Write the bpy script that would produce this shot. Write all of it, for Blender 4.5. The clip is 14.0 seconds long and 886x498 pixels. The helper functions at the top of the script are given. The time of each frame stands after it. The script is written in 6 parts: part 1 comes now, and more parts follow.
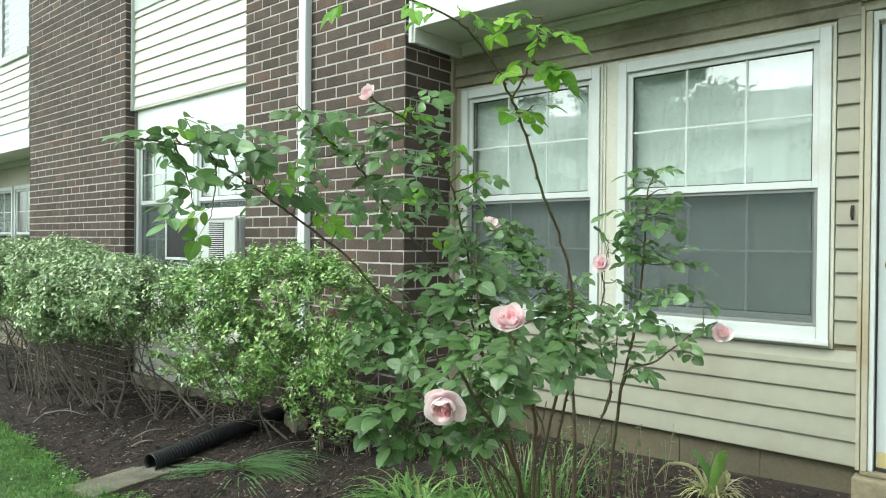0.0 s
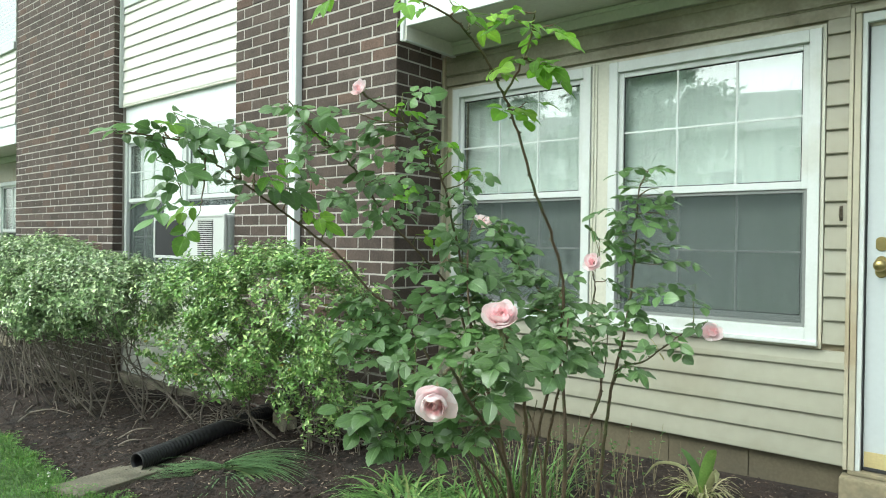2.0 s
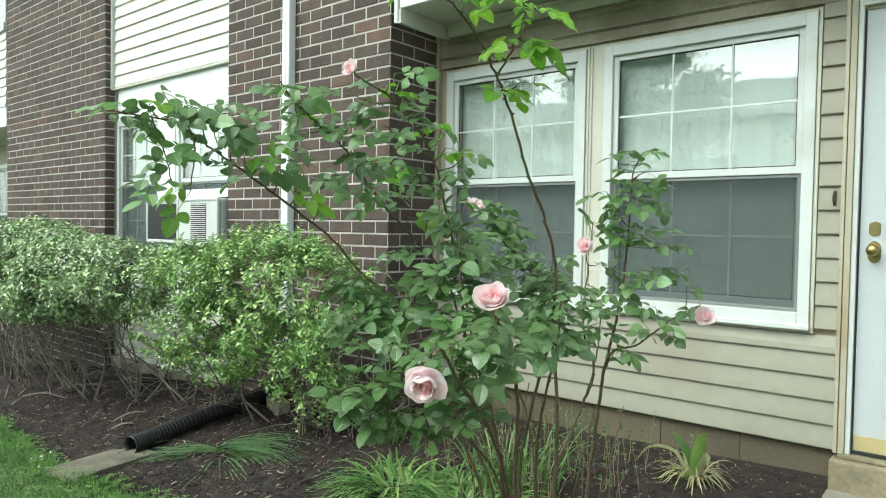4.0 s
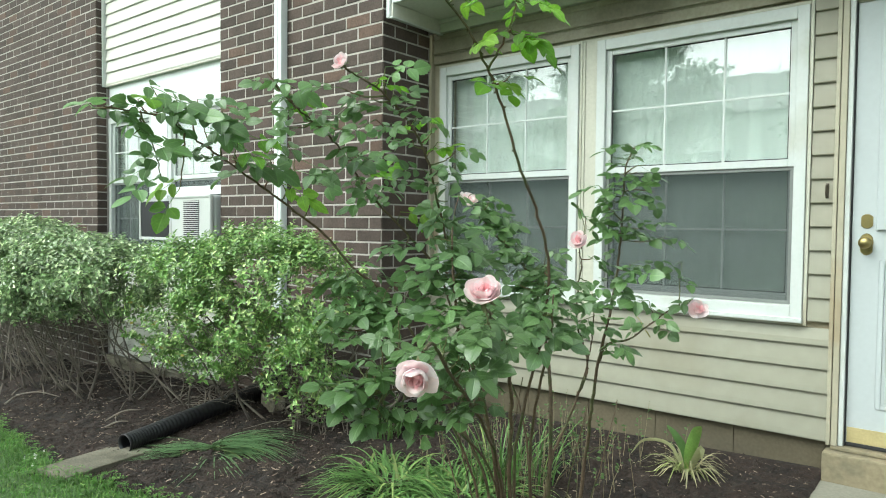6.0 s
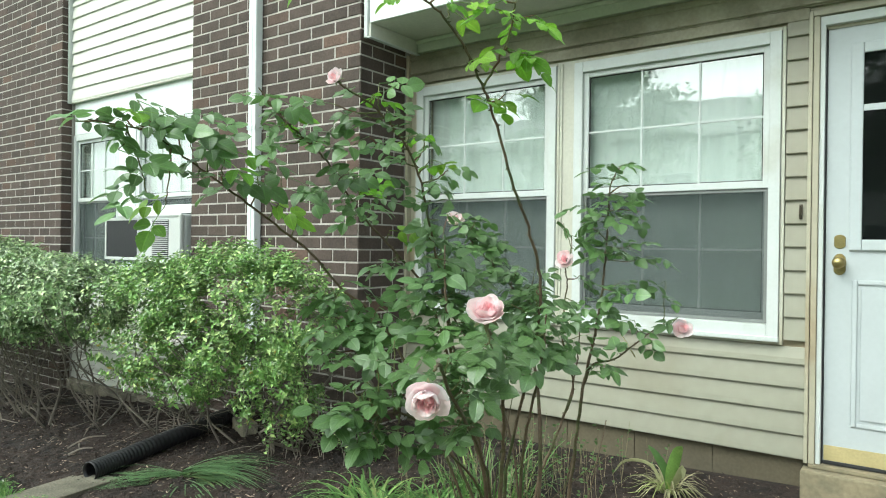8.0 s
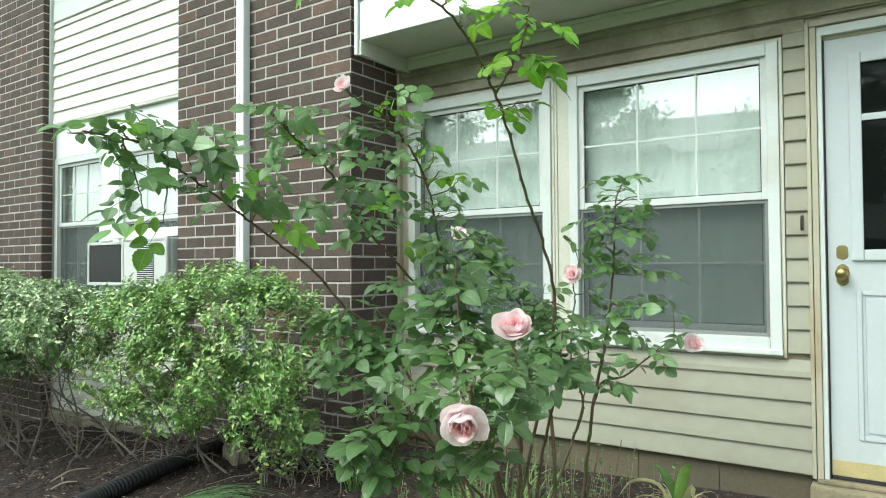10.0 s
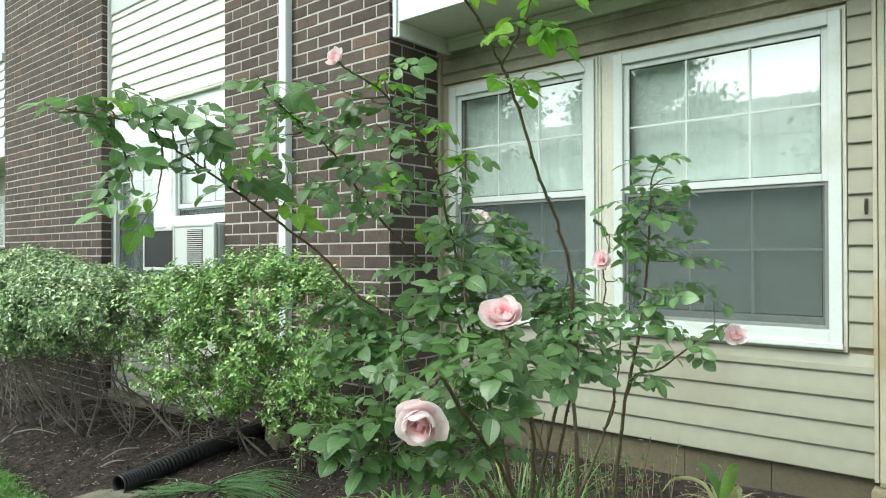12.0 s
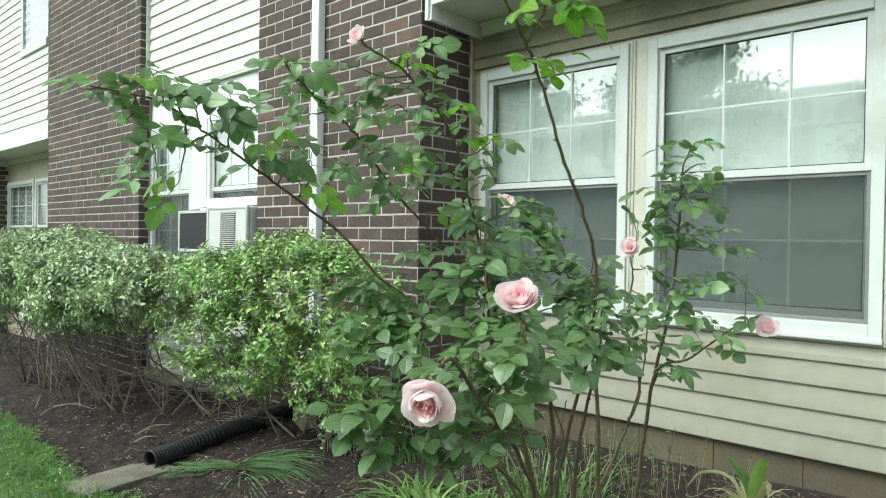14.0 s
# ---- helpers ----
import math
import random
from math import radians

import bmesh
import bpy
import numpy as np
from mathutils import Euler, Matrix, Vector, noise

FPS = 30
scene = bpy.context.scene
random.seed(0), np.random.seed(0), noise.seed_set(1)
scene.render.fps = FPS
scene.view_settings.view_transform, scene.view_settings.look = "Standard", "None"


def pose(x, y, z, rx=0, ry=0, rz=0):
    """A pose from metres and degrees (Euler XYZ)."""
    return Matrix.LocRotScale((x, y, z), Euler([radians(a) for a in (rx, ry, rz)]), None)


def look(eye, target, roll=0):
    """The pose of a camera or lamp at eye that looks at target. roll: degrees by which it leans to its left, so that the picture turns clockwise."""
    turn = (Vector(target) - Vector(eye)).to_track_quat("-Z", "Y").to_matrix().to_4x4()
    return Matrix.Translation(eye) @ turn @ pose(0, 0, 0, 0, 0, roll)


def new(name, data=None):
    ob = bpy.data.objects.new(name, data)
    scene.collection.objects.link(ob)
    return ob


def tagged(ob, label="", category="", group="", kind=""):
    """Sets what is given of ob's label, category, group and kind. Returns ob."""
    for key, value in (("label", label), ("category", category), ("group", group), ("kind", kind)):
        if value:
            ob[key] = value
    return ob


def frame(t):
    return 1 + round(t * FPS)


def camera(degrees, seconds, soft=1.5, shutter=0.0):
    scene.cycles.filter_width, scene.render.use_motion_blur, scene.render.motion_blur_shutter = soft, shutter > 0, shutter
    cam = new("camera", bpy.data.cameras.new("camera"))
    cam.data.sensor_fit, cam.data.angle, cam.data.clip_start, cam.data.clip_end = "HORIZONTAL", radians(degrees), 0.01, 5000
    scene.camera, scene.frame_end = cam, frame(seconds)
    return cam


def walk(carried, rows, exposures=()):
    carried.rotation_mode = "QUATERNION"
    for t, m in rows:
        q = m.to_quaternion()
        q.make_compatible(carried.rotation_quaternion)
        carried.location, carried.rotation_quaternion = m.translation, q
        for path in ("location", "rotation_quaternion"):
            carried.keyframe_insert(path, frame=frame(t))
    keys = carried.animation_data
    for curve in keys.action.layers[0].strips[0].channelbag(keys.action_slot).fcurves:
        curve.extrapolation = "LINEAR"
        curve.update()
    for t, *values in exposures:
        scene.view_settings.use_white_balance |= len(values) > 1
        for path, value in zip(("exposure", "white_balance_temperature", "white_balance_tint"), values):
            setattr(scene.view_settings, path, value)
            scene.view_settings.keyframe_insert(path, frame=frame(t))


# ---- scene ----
cam = camera(66.1, 14.0, soft=1.05)
PATH = [
    (0, (0.137, 0.008, 1.125), (-1.163, 1.528, 1.106), 0.5),
    (0.5, (0.132, 0.002, 1.129), (-1.162, 1.527, 1.113), 0.3),
    (1, (0.133, 0.007, 1.124), (-1.156, 1.537, 1.113), 0.4),
    (1.5, (0.131, 0.015, 1.119), (-1.151, 1.549, 1.108), 0.5),
    (2, (0.128, 0.014, 1.117), (-1.149, 1.552, 1.099), 0.8),
    (2.5, (0.131, 0.018, 1.118), (-1.141, 1.561, 1.087), 1.0),
    (3, (0.13, 0.018, 1.115), (-1.136, 1.566, 1.073), 1.2),
    (5.5, (0.127, 0.042, 1.106), (-1.134, 1.592, 1.03), 0.5),
    (6, (0.13, 0.035, 1.104), (-1.124, 1.592, 1.033), 0.6),
    (6.5, (0.137, 0.033, 1.098), (-1.114, 1.592, 1.037), 1.1),
    (7, (0.146, 0.025, 1.101), (-1.105, 1.585, 1.056), 1.1),
    (7.5, (0.114, 0.028, 1.097), (-1.13, 1.594, 1.076), 1.0),
    (8, (0.061, 0.017, 1.098), (-1.117, 1.633, 1.089), 0.7),
    (10.5, (-0.042, 0.058, 1.068), (-1.18, 1.702, 1.128), -0.5),
    (11, (-0.033, 0.104, 1.054), (-1.18, 1.741, 1.121), -1.1),
    (11.5, (-0.008, 0.16, 1.083), (-1.216, 1.754, 1.111), -0.9),
    (12, (0.008, 0.191, 1.074), (-1.273, 1.727, 1.091), -0.1),
    (12.5, (0.022, 0.217, 1.067), (-1.29, 1.726, 1.072), 0.6),
    (13, (0.027, 0.226, 1.062), (-1.312, 1.712, 1.054), 0.7),
    (13.5, (0.024, 0.232, 1.072), (-1.334, 1.7, 1.055), 0.6),
    (14, (0.018, 0.222, 1.063), (-1.336, 1.694, 1.043), 0.9),
]
walk(cam, [(t, look(eye, target, roll)) for t, eye, target, roll in PATH],
     exposures=[(0.0, 1.03, 6200, -6), (14.0, 1.03, 6200, -6)])

# world and sun: bright overcast
world = bpy.data.worlds.new("overcast_sky")
scene.world = world
world.use_nodes = True
wn, wl = world.node_tree.nodes, world.node_tree.links
sky = wn.new("ShaderNodeTexSky")
sky.sky_type, sky.sun_disc = "NISHITA", False
sky.sun_elevation, sky.sun_rotation = radians(49), radians(200)
sky.air_density, sky.dust_density = 1.0, 4.0
veil = wn.new("ShaderNodeHueSaturation")
veil.inputs["Saturation"].default_value = 0.25
wl.new(sky.outputs[0], veil.inputs["Color"])
wl.new(veil.outputs[0], wn["Background"].inputs[0])
wn["Background"].inputs[1].default_value = 0.15
sun_data = bpy.data.lights.new("sun", "SUN")
sun_data.energy, sun_data.angle, sun_data.color = 0.75, radians(50), (1.0, 0.97, 0.92)
sun = new("sun", sun_data)
sun.matrix_world = look((-7, -17, 21), (0, 0, 0))


# ---- materials ----
def mat(name, color, rough=0.6, dark=0.8, scale=6.0, fine=60.0, bump=0.15, metal=0.0, rand=0.0, alt=None, altfac=0.5, spec=0.5,
        stretch=(1, 1, 1), through_light=0.0, island=False):
    """Colour varied at two scales, with fine relief. rand: spread by object or island; alt: second colour picked by that spread."""
    m = bpy.data.materials.new(name)
    m.use_nodes = True
    n, l = m.node_tree.nodes, m.node_tree.links
    b = n["Principled BSDF"]
    tc = n.new("ShaderNodeTexCoord")
    mp = n.new("ShaderNodeMapping")
    mp.inputs["Scale"].default_value = stretch
    geo = n.new("ShaderNodeNewGeometry")
    l.new(geo.outputs["Position"], mp.inputs[0])
    big, small = n.new("ShaderNodeTexNoise"), n.new("ShaderNodeTexNoise")
    big.inputs["Scale"].default_value, small.inputs["Scale"].default_value = scale, fine
    big.inputs["Detail"].default_value, small.inputs["Detail"].default_value = 3, 2
    l.new(mp.outputs[0], big.inputs["Vector"])
    l.new(mp.outputs[0], small.inputs["Vector"])
    add = n.new("ShaderNodeMath")
    add.operation = "ADD"
    l.new(big.outputs[0], add.inputs[0])
    l.new(small.outputs[0], add.inputs[1])
    rng = n.new("ShaderNodeMapRange")
    rng.inputs[1].default_value, rng.inputs[2].default_value = 0.7, 1.3
    rng.inputs[3].default_value, rng.inputs[4].default_value = dark, 2 - dark
    l.new(add.outputs[0], rng.inputs[0])
    base = n.new("ShaderNodeMix")
    base.data_type = "RGBA"
    base.inputs[6].default_value = (*color, 1)
    base.inputs[7].default_value = (*(alt or color), 1)
    base.inputs[0].default_value = 0
    if alt:
        if island or rand:
            src = geo.outputs["Random Per Island"] if island else n.new("ShaderNodeObjectInfo").outputs["Random"]
            pick = n.new("ShaderNodeMapRange")
            pick.inputs[1].default_value, pick.inputs[2].default_value = altfac, min(1.0, altfac + 0.25)
            l.new(src, pick.inputs[0])
            l.new(pick.outputs[0], base.inputs[0])
        else:
            blot = n.new("ShaderNodeTexNoise")
            blot.inputs["Scale"].default_value, blot.inputs["Detail"].default_value = scale * 0.6, 4
            l.new(mp.outputs[0], blot.inputs["Vector"])
            pick = n.new("ShaderNodeMapRange")
            pick.inputs[1].default_value, pick.inputs[2].default_value = altfac, altfac + 0.12
            l.new(blot.outputs[0], pick.inputs[0])
            l.new(pick.outputs[0], base.inputs[0])
    fac = rng.outputs[0]
    if rand:
        src = geo.outputs["Random Per Island"] if island else n.new("ShaderNodeObjectInfo").outputs["Random"]
        wave = n.new("ShaderNodeMath")
        wave.operation = "FRACT"
        mul = n.new("ShaderNodeMath")
        mul.operation = "MULTIPLY"
        mul.inputs[1].default_value = 7.31
        l.new(src, mul.inputs[0])
        l.new(mul.outputs[0], wave.inputs[0])
        spread = n.new("ShaderNodeMapRange")
        spread.inputs[3].default_value, spread.inputs[4].default_value = 1 - rand, 1 + rand
        l.new(wave.outputs[0], spread.inputs[0])
        times = n.new("ShaderNodeMath")
        times.operation = "MULTIPLY"
        l.new(fac, times.inputs[0])
        l.new(spread.outputs[0], times.inputs[1])
        fac = times.outputs[0]
    tint = n.new("ShaderNodeVectorMath")
    tint.operation = "SCALE"
    l.new(base.outputs[2], tint.inputs[0])
    l.new(fac, tint.inputs["Scale"])
    l.new(tint.outputs[0], b.inputs["Base Color"])
    b.inputs["Roughness"].default_value, b.inputs["Metallic"].default_value = rough, metal
    b.inputs["Specular IOR Level"].default_value = spec
    if bump:
        bp = n.new("ShaderNodeBump")
        bp.inputs["Strength"].default_value, bp.inputs["Distance"].default_value = bump, 0.01
        l.new(small.outputs[0], bp.inputs["Height"])
        l.new(bp.outputs[0], b.inputs["Normal"])
    if through_light:
        tl = n.new("ShaderNodeBsdfTranslucent")
        l.new(tint.outputs[0], tl.inputs[0])
        mix = n.new("ShaderNodeMixShader")
        mix.inputs[0].default_value = through_light
        l.new(b.outputs[0], mix.inputs[1])
        l.new(tl.outputs[0], mix.inputs[2])
        l.new(mix.outputs[0], n["Material Output"].inputs[0])
    return m


def glass_mat(name, gloss0, tint):
    m = bpy.data.materials.new(name)
    m.use_nodes = True
    n, l = m.node_tree.nodes, m.node_tree.links
    clear, gloss, mix, fr = (n.new("ShaderNodeBsdfTransparent"), n.new("ShaderNodeBsdfGlossy"), n.new("ShaderNodeMixShader"), n.new("ShaderNodeLayerWeight"))
    clear.inputs[0].default_value = (*tint, 1)
    gloss.inputs["Roughness"].default_value = 0.015
    fr.inputs[0].default_value = 0.5
    edge, scale, floor = n.new("ShaderNodeMath"), n.new("ShaderNodeMath"), n.new("ShaderNodeMath")
    edge.operation, scale.operation, floor.operation = "POWER", "MULTIPLY", "ADD"
    edge.inputs[1].default_value, scale.inputs[1].default_value, floor.inputs[1].default_value = 3.0, 1 - gloss0, gloss0
    l.new(fr.outputs["Facing"], edge.inputs[0])
    l.new(edge.outputs[0], scale.inputs[0])
    l.new(scale.outputs[0], floor.inputs[0])
    wav = n.new("ShaderNodeTexNoise")
    wav.inputs["Scale"].default_value = 3.0
    bp = n.new("ShaderNodeBump")
    bp.inputs["Strength"].default_value, bp.inputs["Distance"].default_value = 0.05, 0.01
    l.new(wav.outputs[0], bp.inputs["Height"])
    l.new(bp.outputs[0], gloss.inputs["Normal"])
    l.new(floor.outputs[0], mix.inputs[0])
    l.new(clear.outputs[0], mix.inputs[1])
    l.new(gloss.outputs[0], mix.inputs[2])
    l.new(mix.outputs[0], n["Material Output"].inputs[0])
    return m


def screen_mat():
    m = bpy.data.materials.new("insect_screen")
    m.use_nodes = True
    n, l = m.node_tree.nodes, m.node_tree.links
    clear, mix = n.new("ShaderNodeBsdfTransparent"), n.new("ShaderNodeMixShader")
    b = n["Principled BSDF"]
    b.inputs["Base Color"].default_value = (0.06, 0.076, 0.076, 1)
    b.inputs["Roughness"].default_value = 0.8
    mix.inputs[0].default_value = 0.38
    l.new(clear.outputs[0], mix.inputs[1])
    l.new(b.outputs[0], mix.inputs[2])
    l.new(mix.outputs[0], n["Material Output"].inputs[0])
    return m


def veined(m, pale=0.32):
    """Adds a paler midrib and side veins, raised between, to a leaf's material."""
    n, l = m.node_tree.nodes, m.node_tree.links
    b = n["Principled BSDF"]
    at, xyz = n.new("ShaderNodeAttribute"), n.new("ShaderNodeSeparateXYZ")
    at.attribute_name = "vein"
    l.new(at.outputs["Vector"], xyz.inputs[0])

    def calc(op, a, b2):
        q = n.new("ShaderNodeMath")
        q.operation = op
        for k, val in enumerate((a, b2)):
            if isinstance(val, (int, float)):
                q.inputs[k].default_value = val
            elif val is not None:
                l.new(val, q.inputs[k])
        return q.outputs[0]

    across = calc("ABSOLUTE", xyz.outputs[0], None)
    rib = n.new("ShaderNodeMapRange")
    rib.inputs[1].default_value, rib.inputs[2].default_value = 0.02, 0.16
    rib.inputs[3].default_value, rib.inputs[4].default_value = 1.0, 0.0
    l.new(across, rib.inputs[0])
    run = calc("SUBTRACT", calc("MULTIPLY", xyz.outputs[1], 44.0), calc("MULTIPLY", across, 14.0))
    wave = calc("SINE", run, None)
    vein = n.new("ShaderNodeMapRange")
    vein.inputs[1].default_value, vein.inputs[2].default_value = 0.72, 1.0
    l.new(wave, vein.inputs[0])
    both = calc("MAXIMUM", rib.outputs[0], calc("MULTIPLY", vein.outputs[0], 0.45))
    gain = calc("ADD", calc("MULTIPLY", both, pale), 1.0)
    old = b.inputs["Base Color"].links[0].from_socket
    users = [k.to_socket for k in old.links]
    lift = n.new("ShaderNodeVectorMath")
    lift.operation = "SCALE"
    l.new(old, lift.inputs[0])
    l.new(gain, lift.inputs["Scale"])
    for q in users:
        l.new(lift.outputs[0], q)
    bp = n.new("ShaderNodeBump")
    bp.invert = True
    bp.inputs["Strength"].default_value, bp.inputs["Distance"].default_value = 0.6, 0.0012
    l.new(both, bp.inputs["Height"])
    old = b.inputs["Normal"].links
    if old:
        l.new(old[0].from_socket, bp.inputs["Normal"])
    l.new(bp.outputs[0], b.inputs["Normal"])
    return m


BRICK = mat("brown_brick", (0.078, 0.056, 0.047), 0.85, 0.75, 8, 90, 0.5, rand=0.22, alt=(0.125, 0.075, 0.055), altfac=0.86)
BRICKS = mat("brown_brick_joined", (0.078, 0.056, 0.047), 0.85, 0.75, 8, 90, 0.5, rand=0.22, alt=(0.125, 0.075, 0.055), altfac=0.86, island=True)
MORTAR = mat("pale_mortar", (0.44, 0.405, 0.375), 0.95, 0.8, 7, 120, 0.4)
SIDING = mat("beige_vinyl_siding", (0.308, 0.296, 0.236), 0.5, 0.95, 2.5, 18, 0.02, alt=(0.278, 0.260, 0.200), altfac=0.50)
BEIGE = mat("beige_trim", (0.40, 0.365, 0.28), 0.5, 0.92, 4, 25, 0.03, alt=(0.35, 0.29, 0.20), altfac=0.54)
STAINED = mat("brown_stained_trim", (0.34, 0.305, 0.23), 0.6, 0.85, 4, 50, 0.08, alt=(0.22, 0.19, 0.135), altfac=0.52)
PALE = mat("pale_beige_trim", (0.52, 0.505, 0.43), 0.5, 0.92, 4, 50, 0.06, alt=(0.42, 0.38, 0.29), altfac=0.58)
SIDING_W = mat("white_vinyl_siding", (0.66, 0.645, 0.60), 0.5, 0.96, 3, 40, 0.05, stretch=(1, 1, 4))
WHITE = mat("white_vinyl", (0.58, 0.60, 0.59), 0.4, 0.96, 5, 60, 0.04, alt=(0.51, 0.52, 0.48), altfac=0.58)
PANEL = mat("white_flat_panel", (0.76, 0.79, 0.79), 0.45, 0.96, 3, 30, 0.03)
SOFFIT = mat("grey_soffit", (0.58, 0.57, 0.51), 0.6, 0.93, 4, 50, 0.05)
DOOR = mat("white_painted_door", (0.475, 0.505, 0.52), 0.35, 0.97, 3, 50, 0.04)
BRASS = mat("worn_brass", (0.36, 0.29, 0.13), 0.38, 0.8, 30, 200, 0.1, metal=1.0)
GOLD = mat("brass_kickplate", (0.47, 0.39, 0.20), 0.5, 0.9, 12, 90, 0.1, metal=0.1)
BRONZE = mat("dark_bronze", (0.09, 0.075, 0.055), 0.5, 0.8, 30, 200, 0.1, metal=0.6)
DARKM = mat("dark_gasket_and_shade", (0.02, 0.02, 0.022), 0.6, 0.9)
CONC = mat("weathered_concrete", (0.27, 0.24, 0.18), 0.9, 0.75, 5, 80, 0.5, alt=(0.17, 0.155, 0.115), altfac=0.48)
BLOCK = mat("foundation_block", (0.118, 0.098, 0.064), 0.9, 0.86, 4, 60, 0.12, alt=(0.098, 0.083, 0.056), altfac=0.5)
SOIL = mat("dark_mulch_soil", (0.028, 0.018, 0.014), 0.95, 0.45, 9, 55, 1.0, alt=(0.017, 0.012, 0.010), altfac=0.48)
CHIP = mat("mulch_chips", (0.034, 0.023, 0.018), 0.95, 0.7, 30, 200, 0.3, rand=0.5, alt=(0.36, 0.28, 0.22), altfac=0.85, island=True)
TURF = mat("lawn_soil", (0.065, 0.115, 0.035), 0.9, 0.6, 8, 60, 0.8)
BLADE = mat("lawn_grass", (0.095, 0.205, 0.040), 0.5, 0.55, 3, 14, 0, rand=0.3, island=True, alt=(0.19, 0.29, 0.075), altfac=0.7, through_light=0.35)
LILY = mat("lily_leaf", (0.21, 0.35, 0.085), 0.4, 0.85, 20, 120, 0.1, alt=(0.30, 0.42, 0.13), altfac=0.5, through_light=0.35)
CLOVER = mat("white_clover", (0.72, 0.72, 0.66), 0.8, 0.8, 60, 300, 0.4)
CLUMP = mat("daylily_blades", (0.13, 0.245, 0.070), 0.45, 0.85, 6, 60, 0, rand=0.45, island=True, alt=(0.36, 0.42, 0.15), altfac=0.76, through_light=0.3)
CUT = mat("cut_blue_green_blades", (0.125, 0.215, 0.095), 0.45, 0.85, 6, 60, 0, rand=0.3, island=True, alt=(0.28, 0.33, 0.13), altfac=0.85, through_light=0.25)
DRY = mat("dry_stalks", (0.20, 0.17, 0.10), 0.8, 0.75, 20, 90, 0.1, rand=0.35, island=True)
WEED = mat("weed_leaf", (0.085, 0.15, 0.045), 0.6, 0.8, 6, 60, 0, rand=0.3, island=True, through_light=0.2)
STOOP = mat("tan_painted_concrete", (0.27, 0.225, 0.145), 0.85, 0.82, 5, 50, 0.2, alt=(0.19, 0.165, 0.11), altfac=0.50)
SLAB = mat("dirty_slab", (0.165, 0.15, 0.115), 0.95, 0.7, 6, 80, 0.6, alt=(0.10, 0.09, 0.065), altfac=0.5)
PIPE = mat("black_corrugated_plastic", (0.014, 0.014, 0.016), 0.42, 0.8, 20, 120, 0.08)
BARK = mat("shrub_bark", (0.18, 0.155, 0.13), 0.9, 0.7, 20, 150, 0.5)
CANE = mat("rose_cane", (0.12, 0.08, 0.05), 0.7, 0.7, 18, 120, 0.3, alt=(0.075, 0.085, 0.03), altfac=0.5)
TWIG = mat("green_red_twig", (0.10, 0.11, 0.035), 0.6, 0.8, 25, 120, 0.1, alt=(0.13, 0.06, 0.035), altfac=0.5)
LEAF = veined(mat("rose_leaf", (0.128, 0.232, 0.072), 0.33, 0.9, 22, 140, 0.08, rand=0.28, spec=1.0, alt=(0.175, 0.30, 0.115), altfac=0.5, through_light=0.36))
YOUNG = veined(mat("young_rose_leaf", (0.17, 0.36, 0.035), 0.4, 0.85, 14, 120, 0.2, rand=0.2, alt=(0.24, 0.42, 0.05), altfac=0.6, through_light=0.45), 0.3)
STRAW = mat("straw_blades", (0.46, 0.43, 0.26), 0.6, 0.85, 20, 90, 0.0, rand=0.3, island=True, alt=(0.30, 0.36, 0.12), altfac=0.5, through_light=0.3)
BLUSH = mat("yellowed_hedge_leaf", (0.42, 0.36, 0.10), 0.5, 0.8, 8, 50, 0, rand=0.35, island=True, through_light=0.25)
DRYLEAF = mat("yellowed_leaf", (0.42, 0.36, 0.10), 0.6, 0.8, 30, 120, 0.2, through_light=0.3)
HEDGE = mat("hedge_leaf", (0.185, 0.325, 0.086), 0.34, 0.8, 5, 50, 0, rand=0.45, island=True, spec=0.8, alt=(0.50, 0.62, 0.25), altfac=0.66, through_light=0.14)
HEDGE2 = mat("grey_hedge_leaf", (0.19, 0.285, 0.118), 0.32, 0.8, 5, 50, 0, rand=0.5, island=True, spec=0.8, alt=(0.56, 0.65, 0.38), altfac=0.62, through_light=0.12)
PETAL = mat("pink_petal", (0.97, 0.78, 0.80), 0.5, 0.93, 25, 140, 0.1, rand=0.06, alt=(0.97, 0.89, 0.91), altfac=0.4, through_light=0.50)
PETAL_IN = mat("deep_pink_petal", (0.97, 0.66, 0.69), 0.55, 0.92, 25, 140, 0.1, rand=0.08, through_light=0.50)
ACP = mat("offwhite_enamel", (0.58, 0.59, 0.575), 0.4, 0.95, 6, 70, 0.05)
ACG = mat("grey_ac_side", (0.50, 0.51, 0.50), 0.45, 0.93, 6, 70, 0.05)
GLASS = glass_mat("window_glass", 0.22, (0.96, 0.985, 0.97))
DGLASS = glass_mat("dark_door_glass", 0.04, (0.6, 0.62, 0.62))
SCREEN = screen_mat()
CURTAIN = mat("pale_curtain", (0.87, 0.92, 0.905), 0.9, 0.965, 3, 40, 0.03, stretch=(3, 1, 0.6))
GRILLE = mat("white_grille", (0.60, 0.62, 0.61), 0.4, 0.98)
SCREENFRAME = mat("grey_screen_frame", (0.20, 0.205, 0.20), 0.5, 0.92)
# near-black: the shade of unlit interiors put into the colour
ROOM = mat("dim_room_shade", (0.05, 0.05, 0.05), 0.9)
TREELEAF = mat("distant_tree_leaf", (0.17, 0.24, 0.125), 0.6, 0.8, 2, 10, 0, rand=0.3, island=True)
ROOF = mat("grey_shingles", (0.30, 0.29, 0.285), 0.9, 0.75, 3, 30, 0.4)
PATHM = mat("concrete_walk", (0.26, 0.245, 0.20), 0.9, 0.85, 3, 60, 0.3)

# ---- helpers of this scene ----
PLACE = {}


